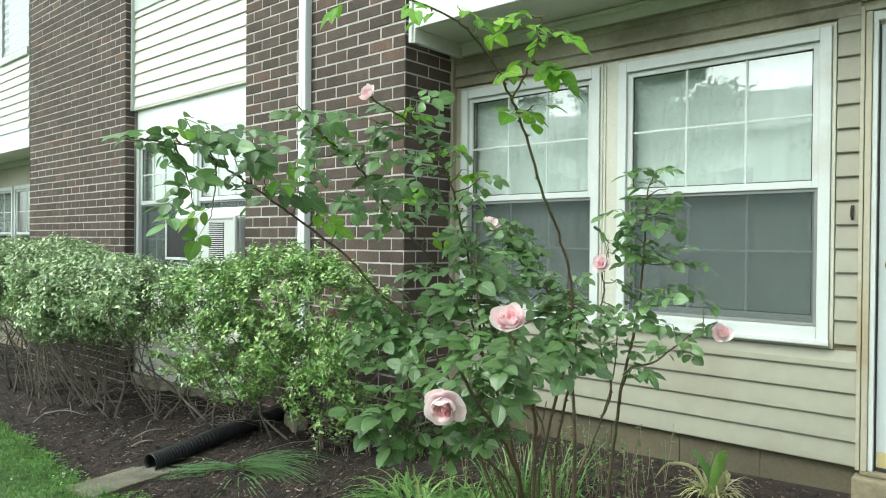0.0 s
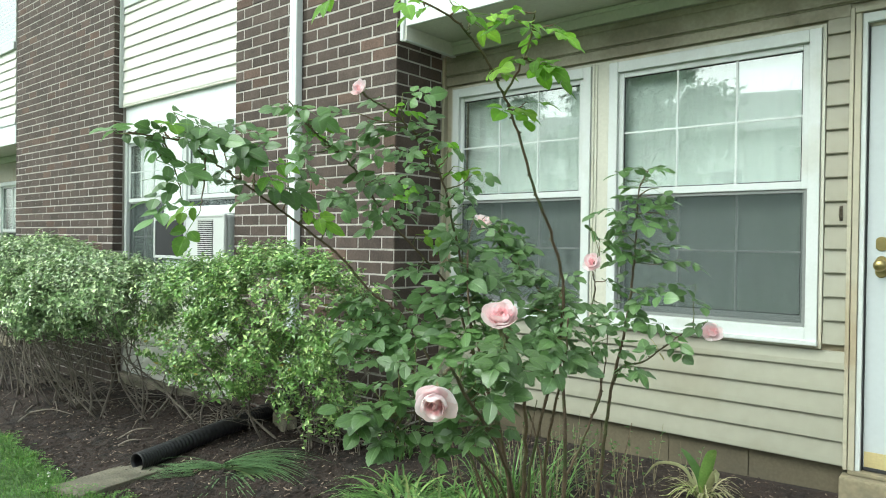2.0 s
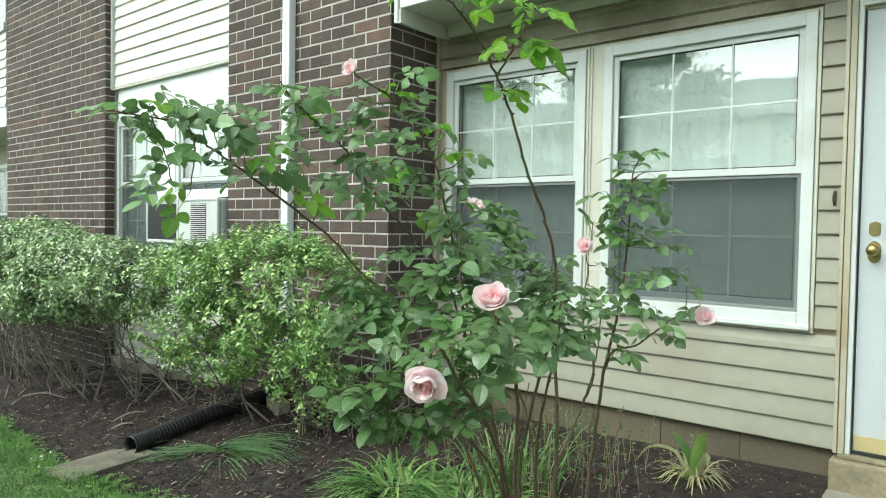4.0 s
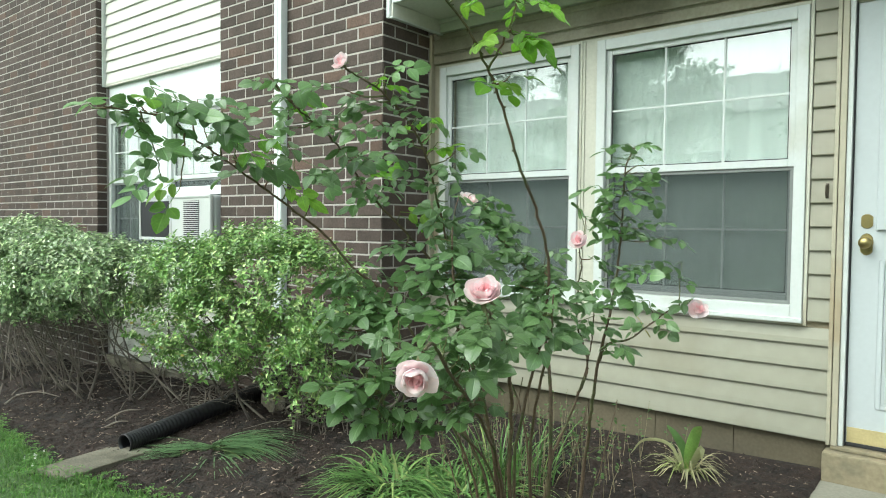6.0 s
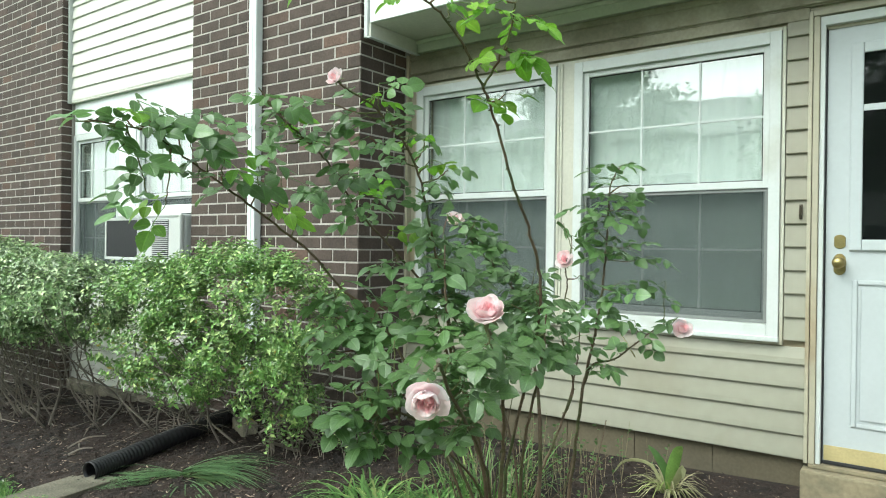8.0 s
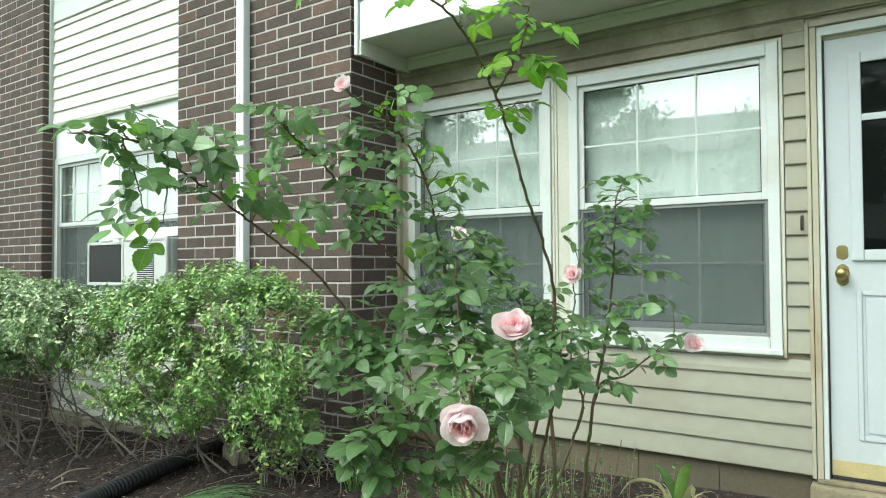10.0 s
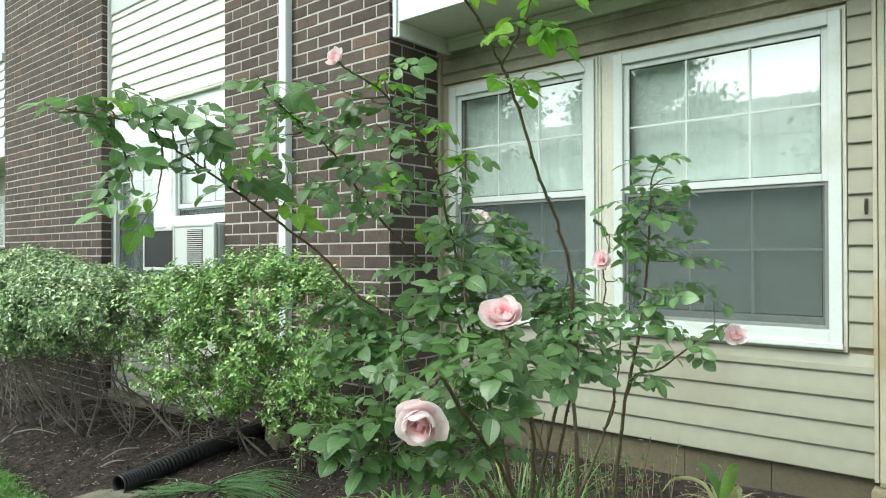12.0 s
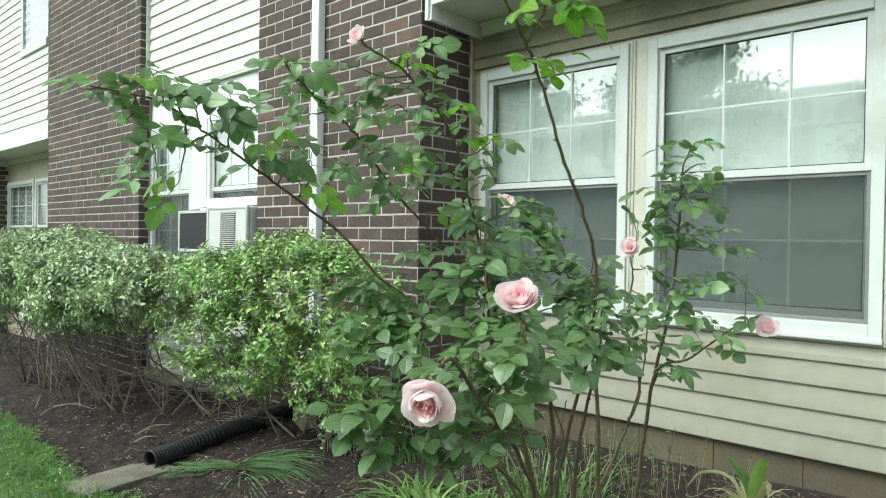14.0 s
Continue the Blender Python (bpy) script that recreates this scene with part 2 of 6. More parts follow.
def put(name, mesh, m=None, parent=None, label="", material=None):
    """An object on mesh at the world pose m, under parent."""
    ob = new(name, mesh)
    m = m or Matrix()
    if material is not None and mesh is not None and not mesh.materials:
        mesh.materials.append(material)
    if parent is not None:
        ob.parent = parent
        ob.matrix_parent_inverse = PLACE[parent.name].inverted()
    ob.matrix_basis = m
    PLACE[ob.name] = m
    if label:
        ob["label"] = label
    return ob


def part(name, bm, material, parent=None, label="", smooth=False):
    me = bpy.data.meshes.new(name)
    bm.normal_update()
    bm.to_mesh(me)
    bm.free()
    if smooth:
        for p in me.polygons:
            p.use_smooth = True
    return put(name, me, None, parent, label, material)


def raw(name, verts, faces, material, parent=None, label="", smooth=False):
    me = bpy.data.meshes.new(name)
    me.from_pydata(verts, [], faces)
    me.update()
    if smooth:
        for p in me.polygons:
            p.use_smooth = True
    return put(name, me, None, parent, label, material)


def thing(name, base, label, category, group="", kind=""):
    ob = put(name, None, Matrix.Translation(base))
    return tagged(ob, label, category, group, kind)


def box(x0, x1, y0, y1, z0, z1, bevel=0.0, bm=None):
    """A box, its edges rounded by bevel."""
    t = bmesh.new()
    bmesh.ops.create_cube(t, size=1, matrix=Matrix.Translation(((x0 + x1) / 2, (y0 + y1) / 2, (z0 + z1) / 2)) @ Matrix.Diagonal((x1 - x0, y1 - y0, z1 - z0, 1)))
    if bevel:
        bmesh.ops.bevel(t, geom=t.edges[:], offset=bevel, segments=2, affect="EDGES", profile=0.6)
    if bm is None:
        return t
    me = bpy.data.meshes.new("tmp")
    t.to_mesh(me)
    t.free()
    bm.from_mesh(me)
    bpy.data.meshes.remove(me)
    return bm


def frame_ring(x0, x1, z0, z1, w, y0, y1, bevel=0.004, wt=None, wb=None):
    """Four butted boards round an opening, as one mesh."""
    wt, wb = wt or w, wb or w
    bm = box(x0, x0 + w, y0, y1, z0, z1, bevel)
    box(x1 - w, x1, y0, y1, z0, z1, bevel, bm)
    box(x0 + w, x1 - w, y0 + 0.001, y1, z1 - wt, z1, bevel, bm)
    box(x0 + w, x1 - w, y0 + 0.001, y1, z0, z0 + wb, bevel, bm)
    return bm


def smooth_line(points, steps=6):
    """A Catmull-Rom line through the points."""
    p = [Vector(q) for q in points]
    p = [2 * p[0] - p[1]] + p + [2 * p[-1] - p[-2]]
    out = []
    for i in range(1, len(p) - 2):
        a, b, c, d = p[i - 1:i + 3]
        for k in range(steps):
            t = k / steps
            out.append(0.5 * (2 * b + (c - a) * t + (2 * a - 5 * b + 4 * c - d) * t * t + (3 * b - a - 3 * c + d) * t ** 3))
    return out + [p[-2]]


def tube_data(line, r0, r1, sides=6, verts=None, faces=None, cap=True):
    verts = [] if verts is None else verts
    faces = [] if faces is None else faces
    base, n = len(verts), len(line)
    for i, q in enumerate(line):
        d = (line[min(i + 1, n - 1)] - line[max(i - 1, 0)]).normalized()
        a = d.orthogonal().normalized() if i == 0 else (a - a.dot(d) * d).normalized()
        b = d.cross(a)
        r = r0 + (r1 - r0) * i / (n - 1)
        for k in range(sides):
            g = 2 * math.pi * k / sides
            verts.append(tuple(q + r * (math.cos(g) * a + math.sin(g) * b)))
    for i in range(n - 1):
        for k in range(sides):
            k2 = (k + 1) % sides
            faces.append((base + i * sides + k, base + i * sides + k2, base + (i + 1) * sides + k2, base + (i + 1) * sides + k))
    if cap:
        faces.append(tuple(base + k for k in reversed(range(sides))))
        faces.append(tuple(base + (n - 1) * sides + k for k in range(sides)))
    return verts, faces


def cylinder(p0, p1, r, sides=20, bevel=0.0, r1=None):
    p0, p1 = Vector(p0), Vector(p1)
    bm = bmesh.new()
    d = p1 - p0
    bmesh.ops.create_cone(bm, cap_ends=True, segments=sides, radius1=r, radius2=r if r1 is None else r1, depth=d.length,
                          matrix=Matrix.Translation((p0 + p1) / 2) @ d.to_track_quat("Z", "Y").to_matrix().to_4x4())
    if bevel:
        bmesh.ops.bevel(bm, geom=[e for e in bm.edges if e.calc_face_angle(0) > 1], offset=bevel, segments=2, affect="EDGES")
    return bm


# ---- plan ----
WALL, FRONT, BAY = 3.63, 3.155, 3.25          # siding face, brick face, bay siding face
PIER_R, PIER_L = -2.885, -4.66                # near brick pier
FAR_R, FAR_L = -6.80, -9.43                   # next brick pier
OH_Z = 2.475                                  # underside of the overhang
TOP = 5.2


def ground_z(x, y):
    """The bed falls away along the house and towards the lawn."""
    z = float(np.interp(-x, (0.5, 2, 3.7, 4.9, 6.3, 9, 16), (-0.03, -0.08, -0.12, -0.24, -0.33, -0.45, -0.6)))
    return z - 0.055 * max(0.0, min(3.0, 3.1 - y))

# ---- ground ----
def lawn_edge(x):
    """The y at which the bed meets the lawn."""
    y = float(np.interp(x, (-14, -6.1, -5.0, -4.2, -3.6, -3.17, -2.8, -2.0, 0.0, 3.0), (2.3, 1.86, 1.72, 1.60, 1.50, 1.56, 1.64, 1.45, 1.2, 1.0)))
    return y + 0.02 * math.sin(x * 9.1) + 0.015 * math.sin(x * 23)


def soil_relief(x, y):
    return 0.022 * noise.noise((x * 3, y * 3, 0)) + 0.016 * noise.noise((x * 11, y * 11, 3)) + 0.016 * noise.noise((x * 27, y * 27, 5))


LANDING = -0.44                               # where the concrete before the door begins


def ground_mesh():
    xs = sorted(set(np.concatenate([np.linspace(-400, -20, 12), np.linspace(-20, -9, 12), np.linspace(-9, -6, 50), np.linspace(-6, 0, 360), np.linspace(0, 2, 12), np.linspace(2, 12, 8), np.linspace(12, 400, 10)]).round(3)))
    ys = sorted(set(np.concatenate([np.linspace(-400, -20, 10), np.linspace(-20, 0, 14), np.linspace(0, 1.3, 14), np.linspace(1.3, 3.7, 150), np.linspace(3.7, 12, 5), np.linspace(12, 400, 8)]).round(3)))
    verts, faces = [], []
    for y in ys:
        for x in xs:
            bumpy = soil_relief(x, y) if -9 < x < 2 and 0 < y < 3.6 else 0
            z = ground_z(x, y) + bumpy
            if LANDING < x < 1.4 and 2.1 < y < 3.6:
                z = min(z, -0.10)
            verts.append((x, y, z))
    w = len(xs)
    for j in range(len(ys) - 1):
        for i in range(w - 1):
            faces.append((j * w + i, j * w + i + 1, (j + 1) * w + i + 1, (j + 1) * w + i))
    return verts, faces


ground = tagged(raw("ground", *ground_mesh(), SOIL, smooth=True), "dark brown mulched soil of the planting bed", "ground", kind="structure")


def blades(rng, spots, length, width, spread, droop, verts, faces, segs=3):
    """Grass blades: tapered strips that rise at each spot and lean over."""
    for x, y, z in spots:
        g = rng.uniform(0, 2 * math.pi)
        h = length * rng.uniform(0.55, 1.15)
        lean = spread * rng.uniform(0.2, 1.0)
        dx, dy = math.cos(g), math.sin(g)
        wv = width * rng.uniform(0.7, 1.2) / 2
        b = len(verts)
        for k in range(segs + 1):
            s = k / segs
            out = h * lean * s ** 1.5
            up = h * (s - droop * lean * s * s)
            ww = wv * (1 - s ** 2) + 0.0004
            verts.append((x + dx * out - dy * ww, y + dy * out + dx * ww, z + up))
            verts.append((x + dx * out + dy * ww, y + dy * out - dx * ww, z + up))
        for k in range(segs):
            faces.append((b + 2 * k, b + 2 * k + 1, b + 2 * k + 3, b + 2 * k + 2))


def lawn():
    verts, faces = [], []
    xs = np.concatenate([np.linspace(-80, -15, 9), np.linspace(-14, 3, 120), np.linspace(4, 60, 9)])
    for x in xs:
        e = lawn_edge(x)
        for k, y in enumerate((e, e - 0.15, e - 0.6, 0.1, -70.0)):
            verts.append((x, y, ground_z(x, y) + (0.004 if k == 0 else 0.02)))
    for i in range(len(xs) - 1):
        for k in range(4):
            faces.append((i * 5 + k, i * 5 + k + 1, i * 5 + 6 + k, i * 5 + 5 + k))
    base = tagged(raw("lawn", verts, faces, TURF, smooth=True), "lush green mown lawn beside the bed", "lawn", kind="structure")
    rng = random.Random(4)
    spots = []
    while len(spots) < 26000:
        x = rng.uniform(-9.5, -2.4)
        e = lawn_edge(x)
        y = e + 0.015 - abs(rng.gauss(0, 0.55))
        if rng.random() < min(1.0, (5.0 / max(1.0, -x)) ** 1.5):
            spots.append((x, y, ground_z(x, y) + 0.01))
    v, f = [], []
    blades(rng, spots, 0.040, 0.0052, 1.0, 0.35, v, f, 2)
    tagged(raw("grass", v, f, BLADE), "short bright green lawn grass blades", "grass", kind="stuff")
    clover = []
    for _ in range(900):
        x = rng.uniform(-5.5, -2.6)
        y = lawn_edge(x) + 0.06 - abs(rng.gauss(0, 0.25))
        clover.append((x, y, ground_z(x, y) + rng.uniform(0.02, 0.05)))
    v, f = [], []
    for x, y, z in clover:
        r = rng.uniform(0.006, 0.013)
        for k in range(3):
            g = k * 2.1 + x * 50
            b = len(v)
            c, s = math.cos(g), math.sin(g)
            v += [(x, y, z), (x + r * (c - 0.6 * s), y + r * (s + 0.6 * c), z + 0.3 * r), (x + 1.5 * r * c, y + 1.5 * r * s, z), (x + r * (c + 0.6 * s), y + r * (s - 0.6 * c), z + 0.3 * r)]
            f.append((b, b + 1, b + 2, b + 3))
    tagged(raw("clover", v, f, BLADE), "low clover among the lawn edge", "clover", kind="stuff")
    v, f = [], []
    for _ in range(11):
        x = rng.uniform(-4.4, -2.7)
        y = lawn_edge(x) - rng.uniform(0.0, 0.3)
        c, r = Vector((x, y, ground_z(x, y) + rng.uniform(0.025, 0.04))), rng.uniform(0.005, 0.008)
        tube_data([c - Vector((0, 0, r)), c - Vector((0, 0, 0.3 * r)), c + Vector((0, 0, 0.5 * r)), c + Vector((0, 0, 0.9 * r))], r, r * 0.5, 7, v, f)
    tagged(raw("clover_heads", v, f, CLOVER), "small white clover heads in the grass", "clover", kind="stuff")


lawn()


def mulch():
    rng = random.Random(9)
    v, f = [], []
    for _ in range(46000):
        x = rng.uniform(-8.0, 0.2)
        y = rng.uniform(1.0, 3.6)
        if y < lawn_edge(x) + 0.02 or (x > LANDING - 0.02 and y > 2.08):
            continue
        if rng.random() > min(1.0, 3.2 / max(1.0, -x)):
            continue
        z = ground_z(x, y) + 0.004 + soil_relief(x, y)
        g, a = rng.uniform(0, 6.3), rng.uniform(-0.5, 0.5)
        s = rng.uniform(0.3, 1.0) * (0.7 if x > -1.8 else 1.0)
        lx, wx, h = 0.016 * s, 0.0055 * s, 0.003 * s
        c, n = math.cos(g), math.sin(g)
        b = len(v)
        for px, py, pz in ((-lx, -wx, 0), (lx, -wx * 0.6, 0), (lx * 0.8, wx, 0), (-lx * 0.9, wx * 0.8, 0), (-lx * 0.8, 0, h), (lx * 0.7, 0, h * 1.3)):
            v.append((x + px * c - py * n, y + px * n + py * c, z + pz + a * px))
        f += [(b, b + 1, b + 5, b + 4), (b + 2, b + 3, b + 4, b + 5), (b + 1, b + 2, b + 5), (b + 3, b, b + 4)]
    cv, cf = [], []
    for _ in range(6000):
        x, y = rng.uniform(-6.6, 0.2), rng.uniform(1.4, 3.6)
        if y < lawn_edge(x) + 0.03 or (x > LANDING - 0.02 and y > 2.08) or rng.random() > min(1.0, 2.6 / max(1.0, -x)):
            continue
        z, r, b = ground_z(x, y) + soil_relief(x, y), rng.uniform(0.004, 0.013), len(cv)
        g = rng.uniform(0, 6.3)
        for k in range(5):
            cv.append((x + r * rng.uniform(0.8, 1.4) * math.cos(g + k * 1.257), y + r * rng.uniform(0.8, 1.4) * math.sin(g + k * 1.257), z + r * rng.uniform(-0.1, 0.35)))
        cv.append((x + r * rng.uniform(-0.4, 0.4), y + r * rng.uniform(-0.4, 0.4), z + r * rng.uniform(0.6, 1.0)))
        cf += [(b + k, b + (k + 1) % 5, b + 5) for k in range(5)]
    tagged(raw("soil_clods", cv, cf, SOIL), "small dark clods of mulch on the bed", "soil", kind="stuff")
    tagged(raw("mulch_chips", v, f, CHIP), "brown shredded bark chips with pale flecks on the soil", "mulch", kind="stuff")


mulch()


# ---- brick walls ----
COURSE, UNIT, JOINT = 0.0817, 0.2225, 0.0115
BRICK_TOP = 2.3755                              # one bed joint's middle


def brick_shape(name, l, h, d, material):
    bm = box(-l / 2, l / 2, 0, d, -h / 2, h / 2)
    bmesh.ops.bevel(bm, geom=[e for e in bm.edges if all(v.co.y < 0.001 for v in e.verts)], offset=0.003, segments=1, affect="EDGES")
    me = bpy.data.meshes.new(name)
    bm.to_mesh(me)
    bm.free()
    me.materials.append(material)
    return me


def brick_wall(wall, runs, z0, z1, near, count):
    """Running-bond bricks on the faces given as (start, direction, outward, length, half-brick offset). The count that lie nearest to near become parts."""
    rng = random.Random(3)
    spots, k0, k1 = [], math.ceil((z0 - BRICK_TOP) / COURSE), math.floor((z1 - BRICK_TOP) / COURSE)
    for start, along, out, length, shift in runs:
        for k in range(k0, k1):
            z = BRICK_TOP + (k + 0.5) * COURSE
            s = -(UNIT / 2 if (k + shift) % 2 else 0.0)
            if out[1]:
                s = length - math.ceil(length / UNIT) * UNIT - (UNIT / 2 if (k + shift) % 2 else 0.0)
            while s < length - 0.02:
                a, b = max(s, 0.0), min(s + UNIT, length)
                s += UNIT
                if b - a < 0.05:
                    continue
                a2, b2 = a + (JOINT / 2 if a > 0 else 0), b - (JOINT / 2 if b < length else 0)
                c = Vector(start) + Vector(along) * (a2 + b2) / 2
                spots.append((Vector((c.x, c.y, z)), along, out, round(b2 - a2, 3)))
    spots.sort(key=lambda q: (q[0] - Vector(near)).length)
    shapes, v, f = {}, [], []
    for i, (c, along, out, l) in enumerate(spots):
        x, y = Vector(along), -Vector(out)
        m = Matrix(((x.x, y.x, 0, c.x), (x.y, y.y, 0, c.y), (0, 0, 1, c.z), (0, 0, 0, 1)))
        m = m @ Matrix.Translation((0, rng.uniform(-0.0015, 0.0015), rng.uniform(-0.001, 0.001))) @ Matrix.Rotation(rng.uniform(-0.004, 0.004), 4, "Y")
        if l not in shapes:
            shapes[l] = brick_shape("brick", l, COURSE - JOINT, 0.06, BRICK)
        if i < count:
            put("brick", shapes[l], m, wall)
        else:
            b = len(v)
            v += [tuple(m @ q.co) for q in shapes[l].vertices]
            f += [tuple(b + j for j in p.vertices) for p in shapes[l].polygons]
    if v:
        rest = raw("bricks", v, f, BRICKS, wall)
        rest["kind"] = "stuff"


def build_bricks():
    brick_wall(near_pier, [((PIER_L, FRONT - 0.004, 0), (1, 0, 0), (0, -1, 0), PIER_R - PIER_L, 1),
                           ((PIER_R + 0.004, FRONT + 0.0, 0), (0, 1, 0), (1, 0, 0), WALL - FRONT - 0.02, 0)], -0.32, 4.6, (-3.3, 3.15, 1.7), 300)
    brick_wall(next_pier, [((FAR_L, FRONT - 0.004, 0), (1, 0, 0), (0, -1, 0), FAR_R - FAR_L, 1),
                           ((FAR_R + 0.004, FRONT, 0), (0, 1, 0), (1, 0, 0), 0.095, 0)], -0.5, TOP, (-7.4, 3.15, 2.0), 300)
    brick_wall(last_pier, [((-15.5, FRONT - 0.004, 0), (1, 0, 0), (0, -1, 0), 2.6, 0),
                           ((-12.9 + 0.004, FRONT, 0), (0, 1, 0), (1, 0, 0), WALL - FRONT, 1)], -0.6, 2.6, (-13, 3.15, 1.7), 0)


near_pier = tagged(part("wall_brick_1", box(PIER_L, PIER_R, FRONT - 0.0005, 4.2, -0.8, TOP), MORTAR), "dark brown brick pier with pale mortar joints", "wall", kind="structure")
next_pier = tagged(part("wall_brick_2", box(FAR_L, FAR_R, FRONT - 0.0005, 4.2, -0.9, TOP), MORTAR), "dark brown brick pier with pale mortar joints", "wall", kind="structure")
last_pier = tagged(part("wall_brick_3", box(-15.5, -12.9, FRONT - 0.0005, 4.2, -0.9, TOP), MORTAR), "dark brown brick pier with pale mortar joints", "wall", kind="structure")


# ---- siding ----
def plank_mesh(x0, x1, z0, expo, y, lip=0.017):
    """One lap of siding, thick at its lower lip, with a rounded underside."""
    prof = [(y + 0.012, z0), (y - lip + 0.002, z0), (y - lip, z0 + 0.004), (y - lip * 0.85, z0 + 0.03), (y - 0.001, z0 + expo + 0.004), (y + 0.012, z0 + expo + 0.004)]
    bm = bmesh.new()
    a = [bm.verts.new((x0, q[0], q[1])) for q in prof]
    b = [bm.verts.new((x1, q[0], q[1])) for q in prof]
    n = len(prof)
    for i in range(n):
        bm.faces.new((a[i], b[i], b[(i + 1) % n], a[(i + 1) % n]))
    bm.faces.new(a[::-1])
    bm.faces.new(b)
    bmesh.ops.recalc_face_normals(bm, faces=bm.faces[:])
    return bm


def siding(wall, x0, x1, z0, z1, expo, y, material):
    k = 0
    while z0 + k * expo < z1 - 0.01:
        top = min(expo, z1 - z0 - k * expo)
        part("siding_plank", plank_mesh(x0, x1, z0 + k * expo, top, y), material, wall)
        k += 1


WIN = ((-2.782, -1.752), (-1.638, -0.560))         # the pair of windows, over their casings
WZ0, WZ1 = 0.662, 2.152
DOOR_L = -0.445                                   # outer edge of the door's casing
SID0, EXPO = 0.109, 0.1115

window_wall = tagged(part("wall_window", box(PIER_R + 0.004, -2.72, WALL + 0.012, WALL + 0.15, SID0 + 0.01, 2.7), BEIGE),
                     "beige vinyl-sided recessed house wall", "wall", kind="structure")
for nm, b in (("wall_panel", (-2.72, DOOR_L + 0.05, SID0 + 0.01, 0.70)), ("wall_panel", (-2.72, DOOR_L + 0.05, 2.11, 2.7)), ("wall_panel", (-1.80, -1.59, 0.70, 2.11)),
              ("wall_panel", (-0.60, DOOR_L + 0.05, 0.70, 2.11)), ("wall_panel", (DOOR_L + 0.05, 3.4, 2.13, 2.7)), ("wall_panel", (0.58, 3.4, -0.6, 2.13))):
    part(nm, box(b[0], b[1], WALL + 0.012, WALL + 0.15, b[2], b[3]), BEIGE, window_wall)
siding(window_wall, PIER_R + 0.012, DOOR_L, SID0, WZ0 - 0.03, EXPO, WALL, SIDING)
n0 = math.floor((WZ0 - 0.03 - SID0) / EXPO)
siding(window_wall, WIN[1][1] + 0.022, DOOR_L, SID0 + (n0 + 1) * EXPO, 2.235, EXPO, WALL, SIDING)
siding(window_wall, 0.66, 3.4, SID0, 2.235, EXPO, WALL, SIDING)


def foundation():
    """Block course under the siding."""
    f = tagged(part("foundation", box(PIER_R + 0.004, DOOR_L - 0.002, WALL + 0.03, WALL + 0.14, -0.6, SID0 + 0.005), BLOCK), "stained concrete block foundation", "foundation", kind="structure")
    rng = random.Random(2)
    for row, (z0, z1) in enumerate(((-0.075, SID0 - 0.012), (-0.275, -0.083))):
        x = DOOR_L - 0.42 - 0.2 * row
        edges = [DOOR_L - 0.003]
        while x > PIER_R:
            edges.append(x)
            x -= 0.40 if len(edges) % 2 else 0.41
        edges.append(PIER_R + 0.004)
        for a, b in zip(edges, edges[1:]):
            if a - b > 0.05:
                part("block", box(b + 0.0015, a - 0.0015, WALL + 0.018 + rng.uniform(0, 0.003), WALL + 0.035, z0, z1, 0.002), BLOCK, f)
    part("sill_strip", box(PIER_R + 0.004, DOOR_L - 0.002, WALL + 0.006, WALL + 0.029, SID0 - 0.010, SID0 - 0.002), BLOCK, f)


foundation()


# ---- trim over the windows, overhang ----
def overhang(tag, x0, x1, zbase):
    """The upper floor that juts out over the recess: fascia, underside, side board, siding above."""
    w = tagged(part("wall_upper_" + tag, box(x0, x1, FRONT + 0.005, 4.2, zbase + 0.012, TOP), PANEL), "upper storey jutting out over the recess", "wall", kind="structure")
    part("underside", box(x0, x1, FRONT + 0.012, WALL + 0.012, zbase - 0.002, zbase + 0.010), SOFFIT, w, "grey vinyl underside")
    part("fascia", box(x0 + 0.01, x1, FRONT - 0.012, FRONT + 0.004, zbase - 0.004, zbase + 0.235, 0.003), PANEL, w, "smooth white fascia board")
    part("drip_strip", box(x0, x1, FRONT - 0.024, FRONT + 0.002, zbase + 0.237, zbase + 0.262, 0.004), WHITE, w)
    siding(w, x0 + 0.01, x1, zbase + 0.262, TOP - 0.1, 0.114, FRONT - 0.003, SIDING_W)
    part("corner_strip", box(x0 - 0.022, x0 + 0.006, FRONT - 0.028, FRONT - 0.004, zbase - 0.095, TOP, 0.004), WHITE, w, "white corner strip")
    part("side_board", box(x0 + 0.002, x0 + 0.022, FRONT - 0.014, WALL + 0.01, zbase - 0.088, zbase - 0.004, 0.003), SOFFIT, w)
    part("side_edge", box(x0 + 0.003, x0 + 0.034, FRONT - 0.026, WALL, zbase - 0.100, zbase - 0.090, 0.002), WHITE, w)
    part("back_board", box(x0 + 0.024, x1, WALL - 0.030, WALL + 0.012, zbase - 0.086, zbase - 0.004, 0.003), SOFFIT, w)
    part("back_cove", box(x0 + 0.024, x1, WALL - 0.050, WALL - 0.031, zbase - 0.030, zbase - 0.006, 0.006), SOFFIT, w)
    return w


